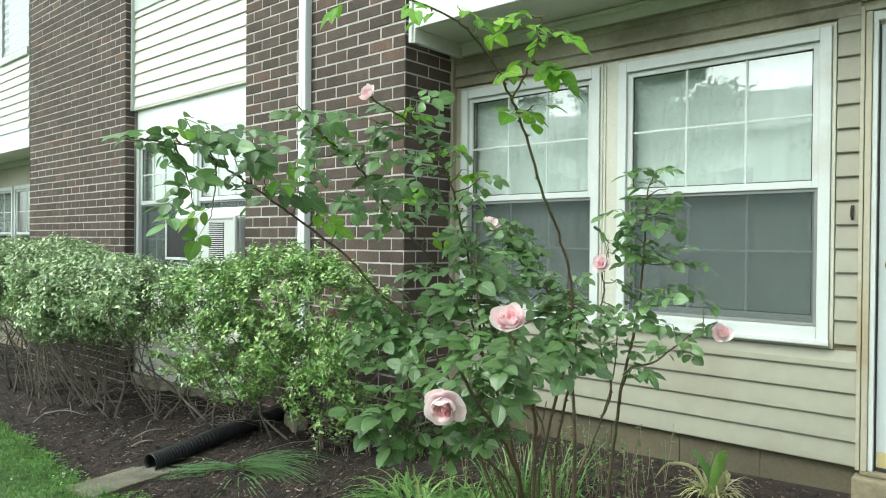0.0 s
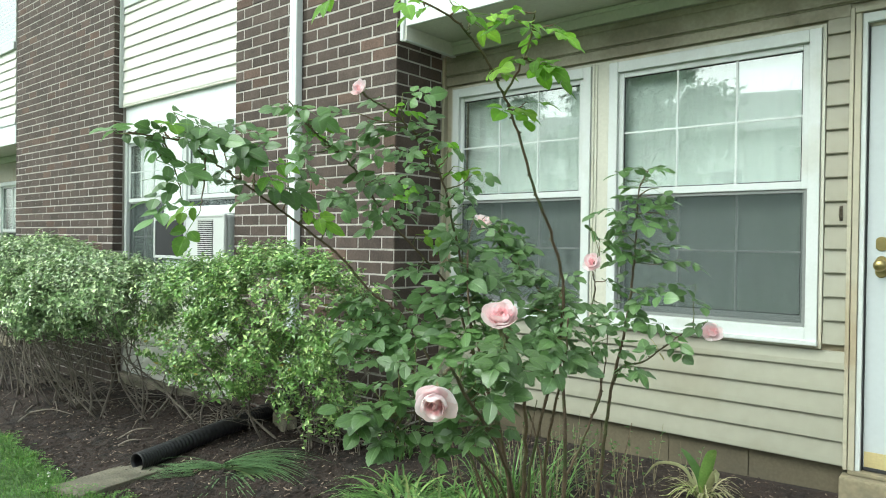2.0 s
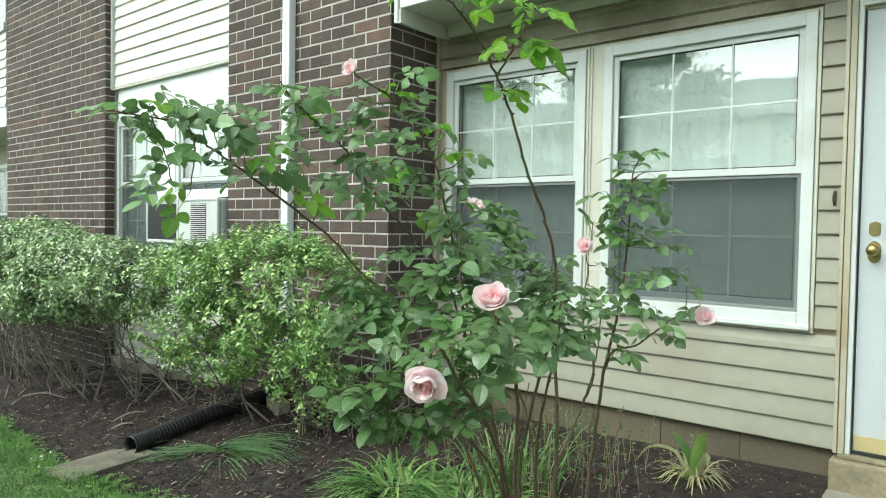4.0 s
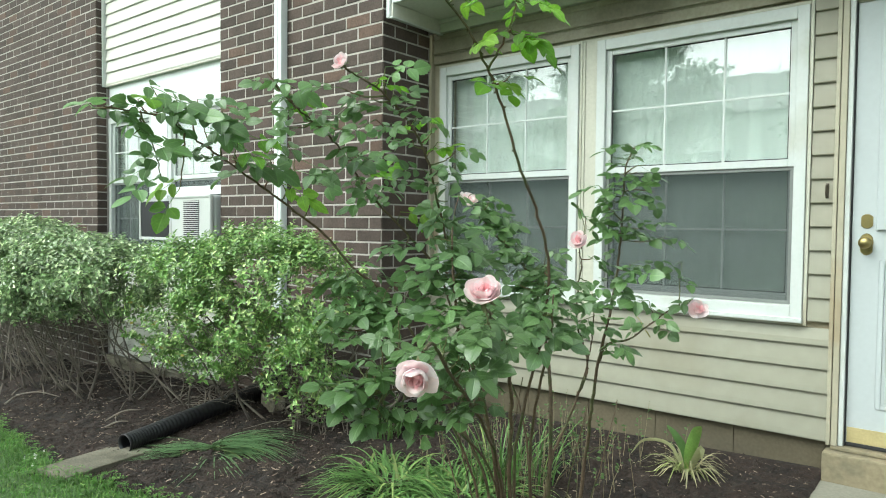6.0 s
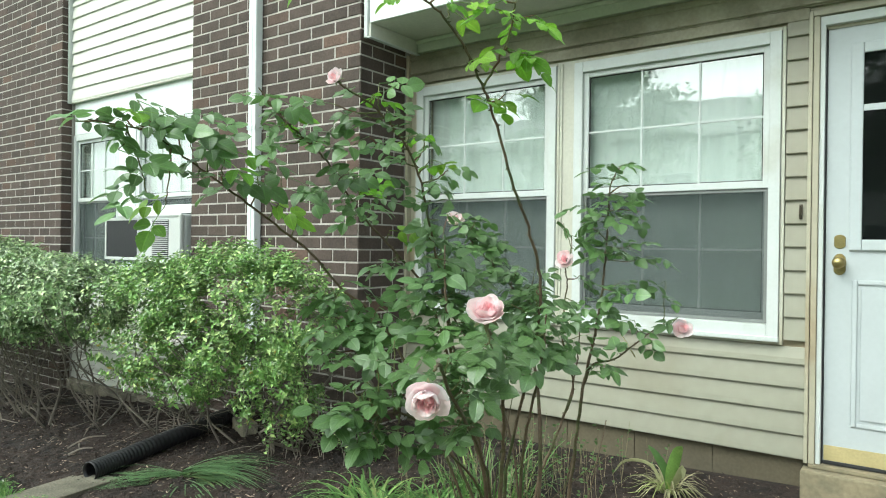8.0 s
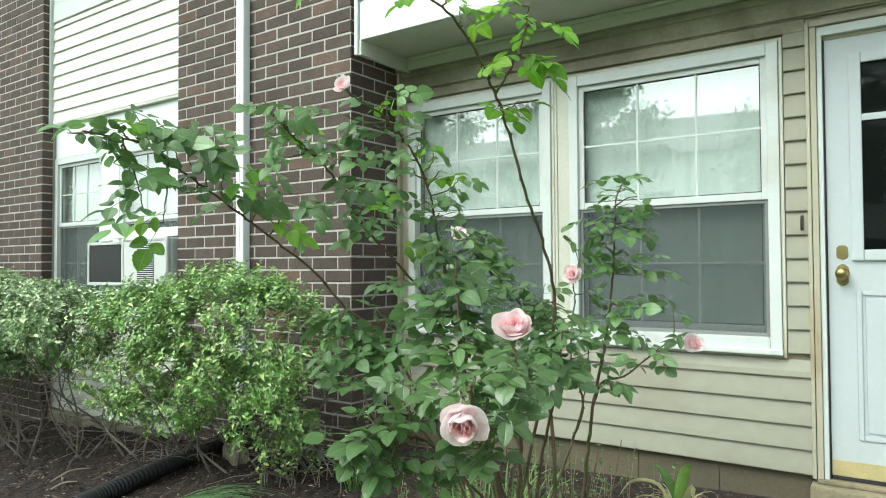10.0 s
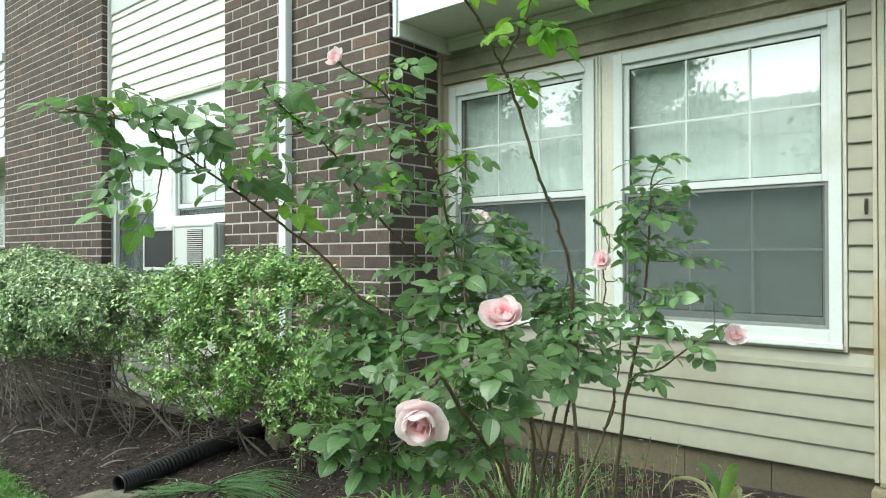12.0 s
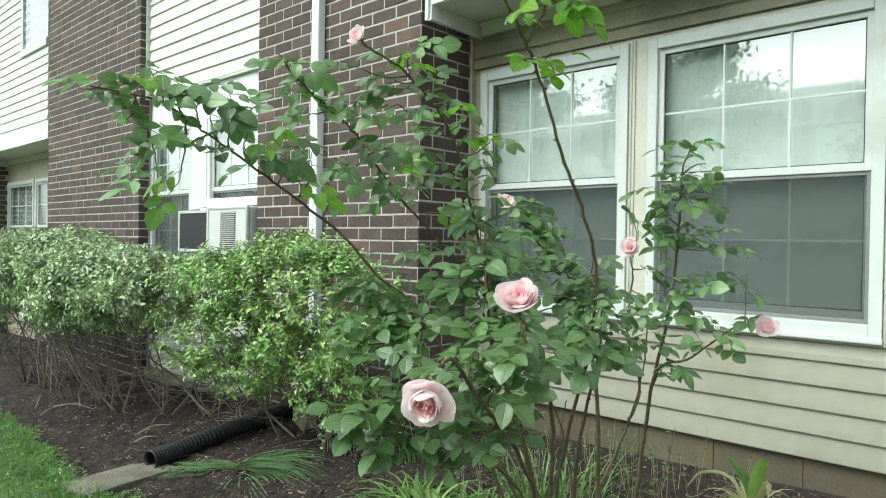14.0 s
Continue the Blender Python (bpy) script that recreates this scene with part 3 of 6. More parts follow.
overhang("near", PIER_R + 0.075, 3.4, OH_Z)
overhang("far", -12.9, FAR_L - 0.004, 2.29)
frieze = tagged(part("trim_frieze", box(PIER_R + 0.03, 3.4, WALL - 0.008, WALL + 0.012, 2.245, OH_Z - 0.09, 0.004), STAINED), "stained beige board above the windows", "trim", kind="structure")
part("frieze_lip", box(PIER_R + 0.03, 3.4, WALL - 0.022, WALL - 0.0085, 2.253, 2.268, 0.004), STAINED, frieze)
part("frieze_lip", box(PIER_R + 0.03, 3.4, WALL - 0.016, WALL - 0.0085, 2.345, 2.357, 0.003), STAINED, frieze)
part("head_strip", box(PIER_R + 0.03, DOOR_L, WALL - 0.012, WALL + 0.010, 2.186, 2.243, 0.004), STAINED, frieze)
part("corner_strip", box(PIER_R + 0.006, PIER_R + 0.028, WALL - 0.030, WALL + 0.012, SID0, OH_Z - 0.09, 0.004), BEIGE, frieze)


# ---- windows ----
def double_hung(name, x0, x1, z0, z1, yf, rail, label, screen=True, trim=True, cols=3):
    """A double-hung window with grilles, a screen outside the lower sash and a curtain behind."""
    w = tagged(part(name, frame_ring(x0, x1, z0, z1, 0.052, yf, yf + 0.10, 0.004, 0.058, 0.075), WHITE), label, "window", kind="structure")
    if trim:
        part("channel", frame_ring(x0 - 0.018, x1 + 0.018, z0 - 0.020, z1 + 0.018, 0.016, yf + 0.012, yf + 0.035, 0.003), PALE, w, "beige edging strip")
    a, b, c, d = x0 + 0.052, x1 - 0.052, z0 + 0.075, z1 - 0.058
    up = part("upper_sash", frame_ring(a, b, rail - 0.018, d, 0.030, yf + 0.022, yf + 0.052, 0.003, 0.030, 0.036), WHITE, w)
    lo = part("lower_sash", frame_ring(a, b, c, rail + 0.016, 0.034, yf + 0.056, yf + 0.088, 0.003, 0.03, 0.05), WHITE, w)
    for sash, s0, s1, yg in ((up, rail + 0.018, d - 0.030, yf + 0.038), (lo, c + 0.05, rail - 0.014, yf + 0.072)):
        ins = 0.030 if sash is up else 0.034
        g = part("pane", box(a + ins, b - ins, yg - 0.002, yg + 0.002, s0, s1), GLASS, sash)
        g.visible_shadow = False
        part("gasket", frame_ring(a + ins, b - ins, s0, s1, 0.006, yg - 0.0045, yg - 0.0021, 0.0), DARKM, sash, "dark glazing gasket")
        for k in range(1, cols):
            xm = a + ins + (b - a - 2 * ins) * k / cols
            part("muntin", box(xm - 0.0052, xm + 0.0052, yg - 0.010, yg - 0.0022, s0, s1, 0.002), GRILLE, sash)
        zm = (s0 + s1) / 2
        part("muntin", box(a + ins, b - ins, yg - 0.0095, yg - 0.0024, zm - 0.0052, zm + 0.0052, 0.002), GRILLE, sash)
    if screen:
        sc = part("screen_frame", frame_ring(a + 0.004, b - 0.004, c + 0.002, rail - 0.020, 0.016, yf + 0.030, yf + 0.042, 0.002), SCREENFRAME, w, "grey screen frame")
        s = part("screen", box(a + 0.018, b - 0.018, yf + 0.035, yf + 0.0365, c + 0.016, rail - 0.036), SCREEN, sc, "grey insect mesh")
    part("sill", box(x0 - 0.004, x1 + 0.004, yf - 0.014, yf + 0.02, z0 - 0.006, z0 + 0.018, 0.004), WHITE, w)
    # curtain with soft folds, and a box behind it coloured dark for the dim room
    v, f, n = [], [], 60
    for i in range(n + 1):
        x = x0 + (x1 - x0) * i / n
        y = yf + 0.104 + 0.008 * math.sin(i * 0.9) + 0.004 * math.sin(i * 2.3 + 1)
        v += [(x, y, z0), (x, y + 0.004 * math.sin(i), z1)]
    for i in range(n):
        f.append((2 * i, 2 * i + 2, 2 * i + 3, 2 * i + 1))
    raw("curtain", v, f, CURTAIN, w, "pale drawn curtain", smooth=True)
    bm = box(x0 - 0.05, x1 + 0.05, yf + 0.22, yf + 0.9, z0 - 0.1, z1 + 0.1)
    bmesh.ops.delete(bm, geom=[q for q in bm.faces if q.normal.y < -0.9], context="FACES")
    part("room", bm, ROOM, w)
    return w


LAB = "white vinyl double-hung window with grilles and pale curtain-coloured sheet behind the glass"
for i, (a, b) in enumerate(WIN):
    double_hung("window_%d" % (i + 1), a, b, WZ0, WZ1, WALL - 0.030, 1.418, LAB)
mull = tagged(part("trim_mullion", box(WIN[0][1] + 0.002, WIN[1][0] - 0.002, WALL - 0.012, WALL + 0.012, WZ0 - 0.02, WZ1 + 0.02, 0.004), PALE), "stained beige strip between the windows", "trim", kind="structure")
part("rib", box(WIN[0][1] + 0.026, WIN[0][1] + 0.038, WALL - 0.020, WALL - 0.0125, WZ0, WZ1 + 0.01, 0.003), PALE, mull)


# ---- the bay between the brick piers ----
BX0, BX1 = FAR_R + 0.004, PIER_L - 0.004
SB = 2.46
bay = tagged(part("wall_bay", box(BX0, BX1, BAY + 0.14, BAY + 0.25, -0.9, TOP), PANEL), "white siding panel between brick piers", "wall", kind="structure")
part("head_panel", box(BX0 + 0.02, BX1, BAY + 0.02, BAY + 0.14, 2.135, SB - 0.005, 0.003), PANEL, bay, "flat white panel over the window")
siding(bay, BX0, BX1, SB, 3.43, 0.114, BAY, SIDING_W)
part("backing", box(BX0, BX1, BAY + 0.013, BAY + 0.139, SB, TOP), PANEL, bay)
part("starter_strip", box(BX0, BX1, BAY - 0.016, BAY + 0.012, SB - 0.022, SB - 0.002, 0.003), SOFFIT, bay)
part("edge_strip", box(BX0 - 0.001, BX0 + 0.024, BAY - 0.045, BAY + 0.012, SB - 0.024, TOP, 0.004), WHITE, bay, "white edge strip")
siding(bay, BX0, BX1, -0.22, 0.62, 0.114, BAY + 0.03, SIDING_W)
part("lower_backing", box(BX0, BX1, BAY + 0.043, BAY + 0.139, -0.9, 0.66), PANEL, bay)
part("footing", box(BX0, BX1, BAY - 0.03, BAY + 0.041, -0.9, -0.235, 0.006), CONC, bay, "concrete footing ledge")
part("upper_sill", box(BX0 + 0.026, BX1, BAY - 0.022, BAY + 0.012, 3.435, 3.60, 0.006), WHITE, bay, "deep white sill of the window above")
up_win = tagged(part("window_upper", frame_ring(BX0 + 0.03, BX1, 3.602, TOP - 0.1, 0.06, BAY - 0.018, BAY + 0.012), WHITE), "white upstairs window with curtain", "window", kind="structure")
g = part("pane", box(BX0 + 0.09, BX1 - 0.06, BAY + 0.002, BAY + 0.006, 3.66, TOP - 0.16), GLASS, up_win)
v, f = [], []
for i in range(61):
    x = BX0 + 0.5 + 1.5 * i / 60
    v += [(x, BAY + 0.0095 + 0.001 * math.sin(i), 3.66), (x, BAY + 0.0095, TOP - 0.16)]
f = [(2 * i, 2 * i + 2, 2 * i + 3, 2 * i + 1) for i in range(60)]
raw("curtain", v, f, CURTAIN, up_win, "pale curtain-coloured sheet behind the glass")
BW = ((BX0 + 0.015, -5.93), (-5.65, BX1 - 0.004))
for i, (a, b) in enumerate(BW):
    double_hung("window_%d" % (i + 3), a, b, 0.66, 2.13, BAY + 0.01, 1.50, "white double-hung window between brick piers", screen=True, trim=False, cols=3)
tagged(part("trim_bay_mullion", box(-5.928, -5.652, BAY + 0.004, BAY + 0.12, 0.66, 2.13, 0.004), PANEL), "wide flat white post between bay windows", "trim", kind="structure")

# ---- the far recess ----
far_wall = tagged(part("wall_far_recess", box(-12.9, FAR_L, WALL + 0.13, WALL + 0.24, -0.9, 2.3), BEIGE), "beige recessed wall of the next home", "wall", kind="structure")
part("panel_above", box(-12.9, FAR_L, WALL + 0.0, WALL + 0.129, 1.93, 2.3), BEIGE, far_wall)
part("panel_below", box(-12.9, FAR_L, WALL + 0.0, WALL + 0.129, -0.9, 0.44), BEIGE, far_wall)
siding(far_wall, -12.9, FAR_L, -0.3, 0.42, 0.1085, WALL - 0.013, SIDING)
for i, (a, b) in enumerate(((-12.82, -11.52), (-11.46, -10.2))):
    double_hung("window_%d" % (i + 5), a, b, 0.45, 1.92, WALL - 0.03, 1.21, LAB, trim=False)
far_up = tagged(part("window_far_upper", box(-10.45, -10.36, FRONT - 0.04, FRONT + 0.002, 3.46, TOP - 0.05, 0.004), WHITE), "white upstairs window of the next home", "window", kind="structure")
part("sill", box(-10.359, FAR_L - 0.006, FRONT - 0.04, FRONT + 0.002, 3.46, 3.554, 0.004), WHITE, far_up)
part("pane", box(-10.359, FAR_L - 0.006, FRONT - 0.020, FRONT - 0.017, 3.555, TOP - 0.12), GLASS, far_up)
# shade of the window's side reveal, laid in as a dark sheet
part("dark_reveal", box(-10.359, -10.16, FRONT - 0.014, FRONT - 0.012, 3.555, TOP - 0.12), ROOM, far_up, "dark sheet for the shaded side reveal")
# pale sheet added so the pane looks as bright as its white reflection
part("curtain", box(-10.159, FAR_L - 0.006, FRONT - 0.014, FRONT - 0.012, 3.555, TOP - 0.12), CURTAIN, far_up, "pale curtain-coloured sheet behind the glass")

# ---- house behind the walls ----
tagged(part("wall_back", box(-16, 3.6, 4.6, 4.8, -0.9, TOP), PANEL), "plain back wall closing the house", "wall", kind="structure")
tagged(part("wall_end", box(3.4, 3.6, FRONT, 4.6, -0.9, TOP), SIDING), "plain end wall of the house", "wall", kind="structure")
tagged(part("roof", box(-16.5, 4.0, 2.7, 5.0, TOP, TOP + 0.2, 0.02), ROOF), "shingled roof edge of the house", "roof", kind="structure")

# ---- door ----
def oval_plate(x, y, z, rx, rz):
    """A flat plate with rounded ends on the door's face."""
    bm = bmesh.new()
    ring = [(max(-1.0, min(1.0, 1.25 * math.cos(g))) * rx, math.sin(g) * rz) for g in (2 * math.pi * k / 28 for k in range(28))]
    low = [bm.verts.new((x + a, y - 0.0005, z + b)) for a, b in ring]
    top = [bm.verts.new((x + a * 0.92, y - 0.006, z + b * 0.94)) for a, b in ring]
    for k in range(28):
        bm.faces.new((low[k], low[(k + 1) % 28], top[(k + 1) % 28], top[k]))
    bm.faces.new(top)
    bmesh.ops.recalc_face_normals(bm, faces=bm.faces[:])
    return bm


def front_door():
    x0, x1, z0, z1, y = DOOR_L + 0.075, DOOR_L + 0.075 + 0.91, 0.115, 2.135, WALL + 0.02
    d = tagged(part("door_1", box(x0, x1, y, y + 0.045, z0, z1, 0.003), DOOR), "white panelled front door with glass light, closed", "door", kind="structure")
    # raised mouldings
    gx0, gx1, gz0, gz1 = x0 + 0.145, x1 - 0.145, 1.15, 2.0
    lf = part("light_frame", frame_ring(gx0 - 0.05, gx1 + 0.05, gz0 - 0.05, gz1 + 0.05, 0.05, y - 0.016, y - 0.0005, 0.006), DOOR, d)
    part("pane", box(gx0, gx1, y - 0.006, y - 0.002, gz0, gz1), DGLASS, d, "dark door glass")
    # dark sheet in place of the unlit interior behind the door glass
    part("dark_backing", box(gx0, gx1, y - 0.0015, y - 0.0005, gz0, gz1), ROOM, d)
    part("glazing_bar", box(gx0, gx1, y - 0.012, y - 0.0065, 1.735, 1.765, 0.002), DOOR, d)
    for px0, px1 in ((x0 + 0.11, x0 + 0.425), (x0 + 0.485, x1 - 0.11)):
        part("moulding", frame_ring(px0, px1, 0.29, 0.965, 0.022, y - 0.008, y - 0.0005, 0.005), DOOR, d)
        part("panel", box(px0 + 0.035, px1 - 0.035, y - 0.006, y - 0.0005, 0.325, 0.93, 0.005), DOOR, d)
    part("kickplate", box(x0 + 0.004, x1 - 0.004, y - 0.005, y - 0.0005, z0 + 0.005, z0 + 0.075, 0.001), GOLD, d, "dull brass sweep strip")
    part("sweep", box(x0 + 0.002, x1 - 0.002, y - 0.008, y + 0.03, z0 - 0.012, z0 + 0.003, 0.002), DARKM, d)
    kx = x0 + 0.058
    k = part("knob", cylinder((kx, y - 0.0005, 1.043), (kx, y - 0.010, 1.043), 0.028, 24, 0.003), BRASS, d, "worn brass knob")
    part("stem", cylinder((kx, y - 0.010, 1.043), (kx, y - 0.038, 1.043), 0.012, 16), BRASS, k)
    bm = bmesh.new()
    bmesh.ops.create_uvsphere(bm, u_segments=20, v_segments=12, radius=0.027, matrix=Matrix.Translation((kx, y - 0.052, 1.043)) @ Matrix.Diagonal((1, 0.8, 1, 1)))
    part("ball", bm, BRASS, k, smooth=True)
    part("escutcheon", oval_plate(kx, y, 1.035, 0.025, 0.050), BRASS, k)
    bolt = part("deadbolt", oval_plate(kx, y, 1.140, 0.024, 0.033), BRASS, d, "worn brass deadbolt plate")
    part("keyway", cylinder((kx, y - 0.006, 1.140), (kx, y - 0.011, 1.140), 0.009, 16, 0.002), BRASS, bolt)
    # jambs and casing
    c = tagged(part("door_frame", box(DOOR_L + 0.001, DOOR_L + 0.018, WALL - 0.030, WALL + 0.012, 0.10, 2.215, 0.003), BEIGE), "beige door casing with chipped edges", "door frame", kind="structure")
    part("casing", box(DOOR_L + 0.020, DOOR_L + 0.046, WALL - 0.024, WALL + 0.012, 0.10, 2.19, 0.004), BEIGE, c)
    part("jamb", box(DOOR_L + 0.047, DOOR_L + 0.068, WALL - 0.012, WALL + 0.075, 0.10, 2.165, 0.004), WHITE, c, "white jamb strip")
    # dark strip standing for the shaded gap between jamb and door
    part("gasket", box(DOOR_L + 0.069, DOOR_L + 0.074, WALL + 0.012, WALL + 0.07, 0.10, 2.14), DARKM, c)
    part("head", box(DOOR_L + 0.019, x1 + 0.06, WALL - 0.029, WALL + 0.012, 2.192, 2.214, 0.003), BEIGE, c)
    part("head_jamb", box(DOOR_L + 0.047, x1 + 0.03, WALL - 0.014, WALL + 0.075, 2.145, 2.188, 0.004), WHITE, c)
    part("right_jamb", box(x1 + 0.002, x1 + 0.06, WALL - 0.020, WALL + 0.075, 0.10, 2.144, 0.004), WHITE, c)
    part("threshold", box(DOOR_L + 0.02, x1 + 0.06, WALL - 0.03, WALL + 0.09, 0.082, 0.100, 0.004), STOOP, c)


front_door()
tagged(part("doorstep", box(DOOR_L - 0.005, 1.3, WALL - 0.085, WALL + 0.10, -0.5, 0.080, 0.010), STOOP), "worn tan concrete doorstep", "step", kind="structure")
tagged(part("landing", box(DOOR_L - 0.02, 1.4, 2.1, WALL - 0.086, -0.5, -0.050, 0.012), PATHM), "worn concrete landing before the door", "landing", kind="structure")

hook = thing("wall_hook", (-0.470, WALL - 0.01, 1.25), "small bronze hook on the siding by the door", "hook")
part("plate", box(-0.477, -0.463, WALL - 0.020, WALL - 0.010, 1.245, 1.315, 0.003), BRONZE, hook)
vv, ff = tube_data(smooth_line([(-0.470, WALL - 0.018, 1.305), (-0.470, WALL - 0.045, 1.30), (-0.470, WALL - 0.050, 1.27), (-0.470, WALL - 0.030, 1.255), (-0.470, WALL - 0.018, 1.262)], 5), 0.004, 0.0035, 8)
raw("hoop", vv, ff, BRONZE, hook, smooth=True)


# ---- downspout ----
def downspout():
    xa, xb, ya, yb = -3.897, -3.817, FRONT - 0.068, FRONT - 0.006
    d = thing("downspout", (-3.9, FRONT - 0.05, -0.02), "white painted metal downspout fixed to the brick", "downspout")
    bm = box(xa, xb, ya, yb, 0.02, TOP - 0.05, 0.010)
    part("pipe", bm, PANEL, d)
    part("rib", box(xa + 0.034, xa + 0.046, ya - 0.004, ya + 0.004, 0.02, TOP - 0.05, 0.003), PANEL, d)
    for z in (0.5, 1.9, 3.3):
        part("strap", frame_ring(xa - 0.004, xb + 0.004, z, z + 0.03, 0.003, ya - 0.006, yb + 0.002, 0.0008), PANEL, d)
    vv, ff = tube_data(smooth_line([(-3.857, FRONT - 0.045, 0.06), (-3.857, FRONT - 0.05, 0.0), (-3.86, FRONT - 0.12, -0.05)], 5), 0.050, 0.054, 14)
    raw("elbow", vv, ff, PIPE, d, smooth=True)


downspout()


def drain_pipe():
    """Black corrugated drain, ringed all along, open at its end."""
    line = smooth_line([(-3.865, 3.03, -0.06), (-3.83, 2.86, -0.075), (-3.76, 2.62, -0.085), (-3.70, 2.30, -0.105), (-3.66, 2.05, -0.13), (-3.62, 1.865, -0.14)], 40)
    verts, faces, sides, n = [], [], 24, len(line)
    for i, q in enumerate(line):
        d = (line[min(i + 1, n - 1)] - line[max(i - 1, 0)]).normalized()
        a = d.cross(Vector((0, 0, 1))).normalized()
        b = d.cross(a)
        r = 0.0500 + (0.0034 if (i // 2) % 2 else 0.0)
        for k in range(sides):
            g = 2 * math.pi * k / sides
            verts.append(tuple(q + r * (math.cos(g) * a + math.sin(g) * b)))
    for i in range(n - 1):
        for k in range(sides):
            faces.append((i * sides + k, i * sides + (k + 1) % sides, (i + 1) * sides + (k + 1) % sides, (i + 1) * sides + k))
    p = thing("drain_pipe", line[-1], "black corrugated plastic drain pipe lying on mulch", "pipe")
    outer = raw("hose", verts, faces, PIPE, p, smooth=True)
    vv, ff = [], []
    d = (line[-1] - line[-2]).normalized()
    a = d.cross(Vector((0, 0, 1))).normalized()
    b = d.cross(a)
    for s, r in ((0.0, 0.054), (0.004, 0.053), (0.004, 0.048), (-0.02, 0.045), (-0.03, 0.048), (-0.05, 0.045), (-0.25, 0.045)):
        for k in range(sides):
            g = 2 * math.pi * k / sides
            vv.append(tuple(line[-1] + d * s + r * (math.cos(g) * a + math.sin(g) * b)))
    for i in range(6):
        for k in range(sides):
            ff.append((i * sides + k, i * sides + (k + 1) % sides, (i + 1) * sides + (k + 1) % sides, (i + 1) * sides + k))
    raw("mouth", vv, ff, PIPE, p, smooth=True)


drain_pipe()


def splash_slab():
    s = thing("splash_slab", (-3.75, 1.85, -0.2), "weathered grey concrete edging slab under the pipe", "slab")
    bm = box(-0.13, 0.13, -0.24, 0.26, -0.03, 0.03, 0.008)
    bmesh.ops.subdivide_edges(bm, edges=bm.edges[:], cuts=3)
    for q in bm.verts:
        q.co += 0.006 * Vector((noise.noise(q.co * 9), noise.noise(q.co * 9 + Vector((5, 0, 0))), noise.noise(q.co * 9 + Vector((0, 7, 0)))))
    bm.transform(Matrix.Translation((-3.59, 1.69, -0.205)) @ Matrix.Rotation(radians(9), 4, "Z"))
    part("slab", bm, SLAB, s)
    t = thing("edging_stone", (-3.72, 2.98, -0.13), "pale broken concrete stone by the downspout", "stone")
    bm = box(-0.12, 0.12, -0.05, 0.05, -0.05, 0.05, 0.015)
    bm.transform(Matrix.Translation((-3.60, 2.86, -0.105)) @ Matrix.Rotation(radians(-20), 4, "Z"))
    part("stone", bm, CONC, t)


splash_slab()


# ---- window air conditioner ----
def air_conditioner():
    x0, x1, z0, z1, yf, yb = -5.305, -4.69, 0.930, 1.325, 3.075, BAY + 0.05
    a = thing("air_conditioner", ((x0 + x1) / 2, yf, z0), "off-white window air conditioner in the bay window", "air conditioner")
    part("body", box(x0, x1, yf + 0.035, yb, z0, z1, 0.022), ACG, a, "grey sheet-metal case")
    fr = part("front", frame_ring(x0 - 0.004, x1 + 0.004, z0 - 0.006, z1 + 0.004, 0.030, yf, yf + 0.034, 0.014), ACP, a)
    part("face", box(x0 + 0.014, x1 - 0.014, yf + 0.010, yf + 0.034, z0 + 0.012, z1 - 0.014, 0.004), ACP, a)
    gx0, gx1, gz0, gz1 = x0 + 0.215, x0 + 0.445, z0 + 0.040, z1 - 0.045
    # no real depth here: a flat dark sheet gives the shade between slats
    part("grille_recess", box(gx0, gx1, yf + 0.0075, yf + 0.0095, gz0, gz1), DARKM, a, "dark sheet for the shade behind the slats")
    n = 19
    for k in range(n):
        z = gz0 + (gz1 - gz0) * (k + 0.5) / n
        part("slat", box(gx0, gx1, yf + 0.0005, yf + 0.007, z - 0.0034, z + 0.0034), ACP, a)
    part("badge", cylinder((x0 + 0.045, yf + 0.0098, z0 + 0.09), (x0 + 0.045, yf + 0.006, z0 + 0.09), 0.012, 16), ACG, a, "small round grey mark")
    part("shelf", box(x0 - 0.30, BX1 - 0.006, BAY - 0.085, yb, z1 + 0.008, z1 + 0.080, 0.008), PANEL, a, "white sill board over the case")
    sp = part("side_panel", frame_ring(-6.09, -5.50, z0 + 0.01, z1 - 0.01, 0.026, BAY - 0.034, BAY - 0.012, 0.003), WHITE, a, "white-framed filler panel")
    part("filler", box(-6.066, -5.524, BAY - 0.026, BAY - 0.020, z0 + 0.034, z1 - 0.034), DARKM, sp, "dark filler sheet")
    part("clip", box(-5.86, -5.72, BAY - 0.040, BAY - 0.010, z1 - 0.012, z1 + 0.004, 0.003), ACG, a)
    part("bracket", box(x0 + 0.02, x1 - 0.02, yf + 0.06, yb, z0 - 0.030, z0 - 0.004, 0.004), WHITE, a)


air_conditioner()


# ---- leaves and flowers ----
def leaflet(v, f, base, along, normal, length, width, fold, curl):
    """One ovate leaflet with a folded midrib and a curled tip."""
    side = along.cross(normal).normalized()
    prof = (0.0, 0.66, 0.96, 1.0, 0.84, 0.52, 0.0)
    b, n = len(v), len(prof)
    for i, w in enumerate(prof):
        s = i / (n - 1)
        c = base + along * (length * s) - normal * (curl * length * s * s)
        wide = width / 2 * w
        v.append(tuple(c))
        v.append(tuple(c + side * wide + normal * (fold * wide)))
        v.append(tuple(c - side * wide + normal * (fold * wide)))
    for i in range(n - 1):
        p, q = b + 3 * i, b + 3 * i + 3
        f.append((p, p + 1, q + 1, q))
        f.append((p, q, q + 2, p + 2))


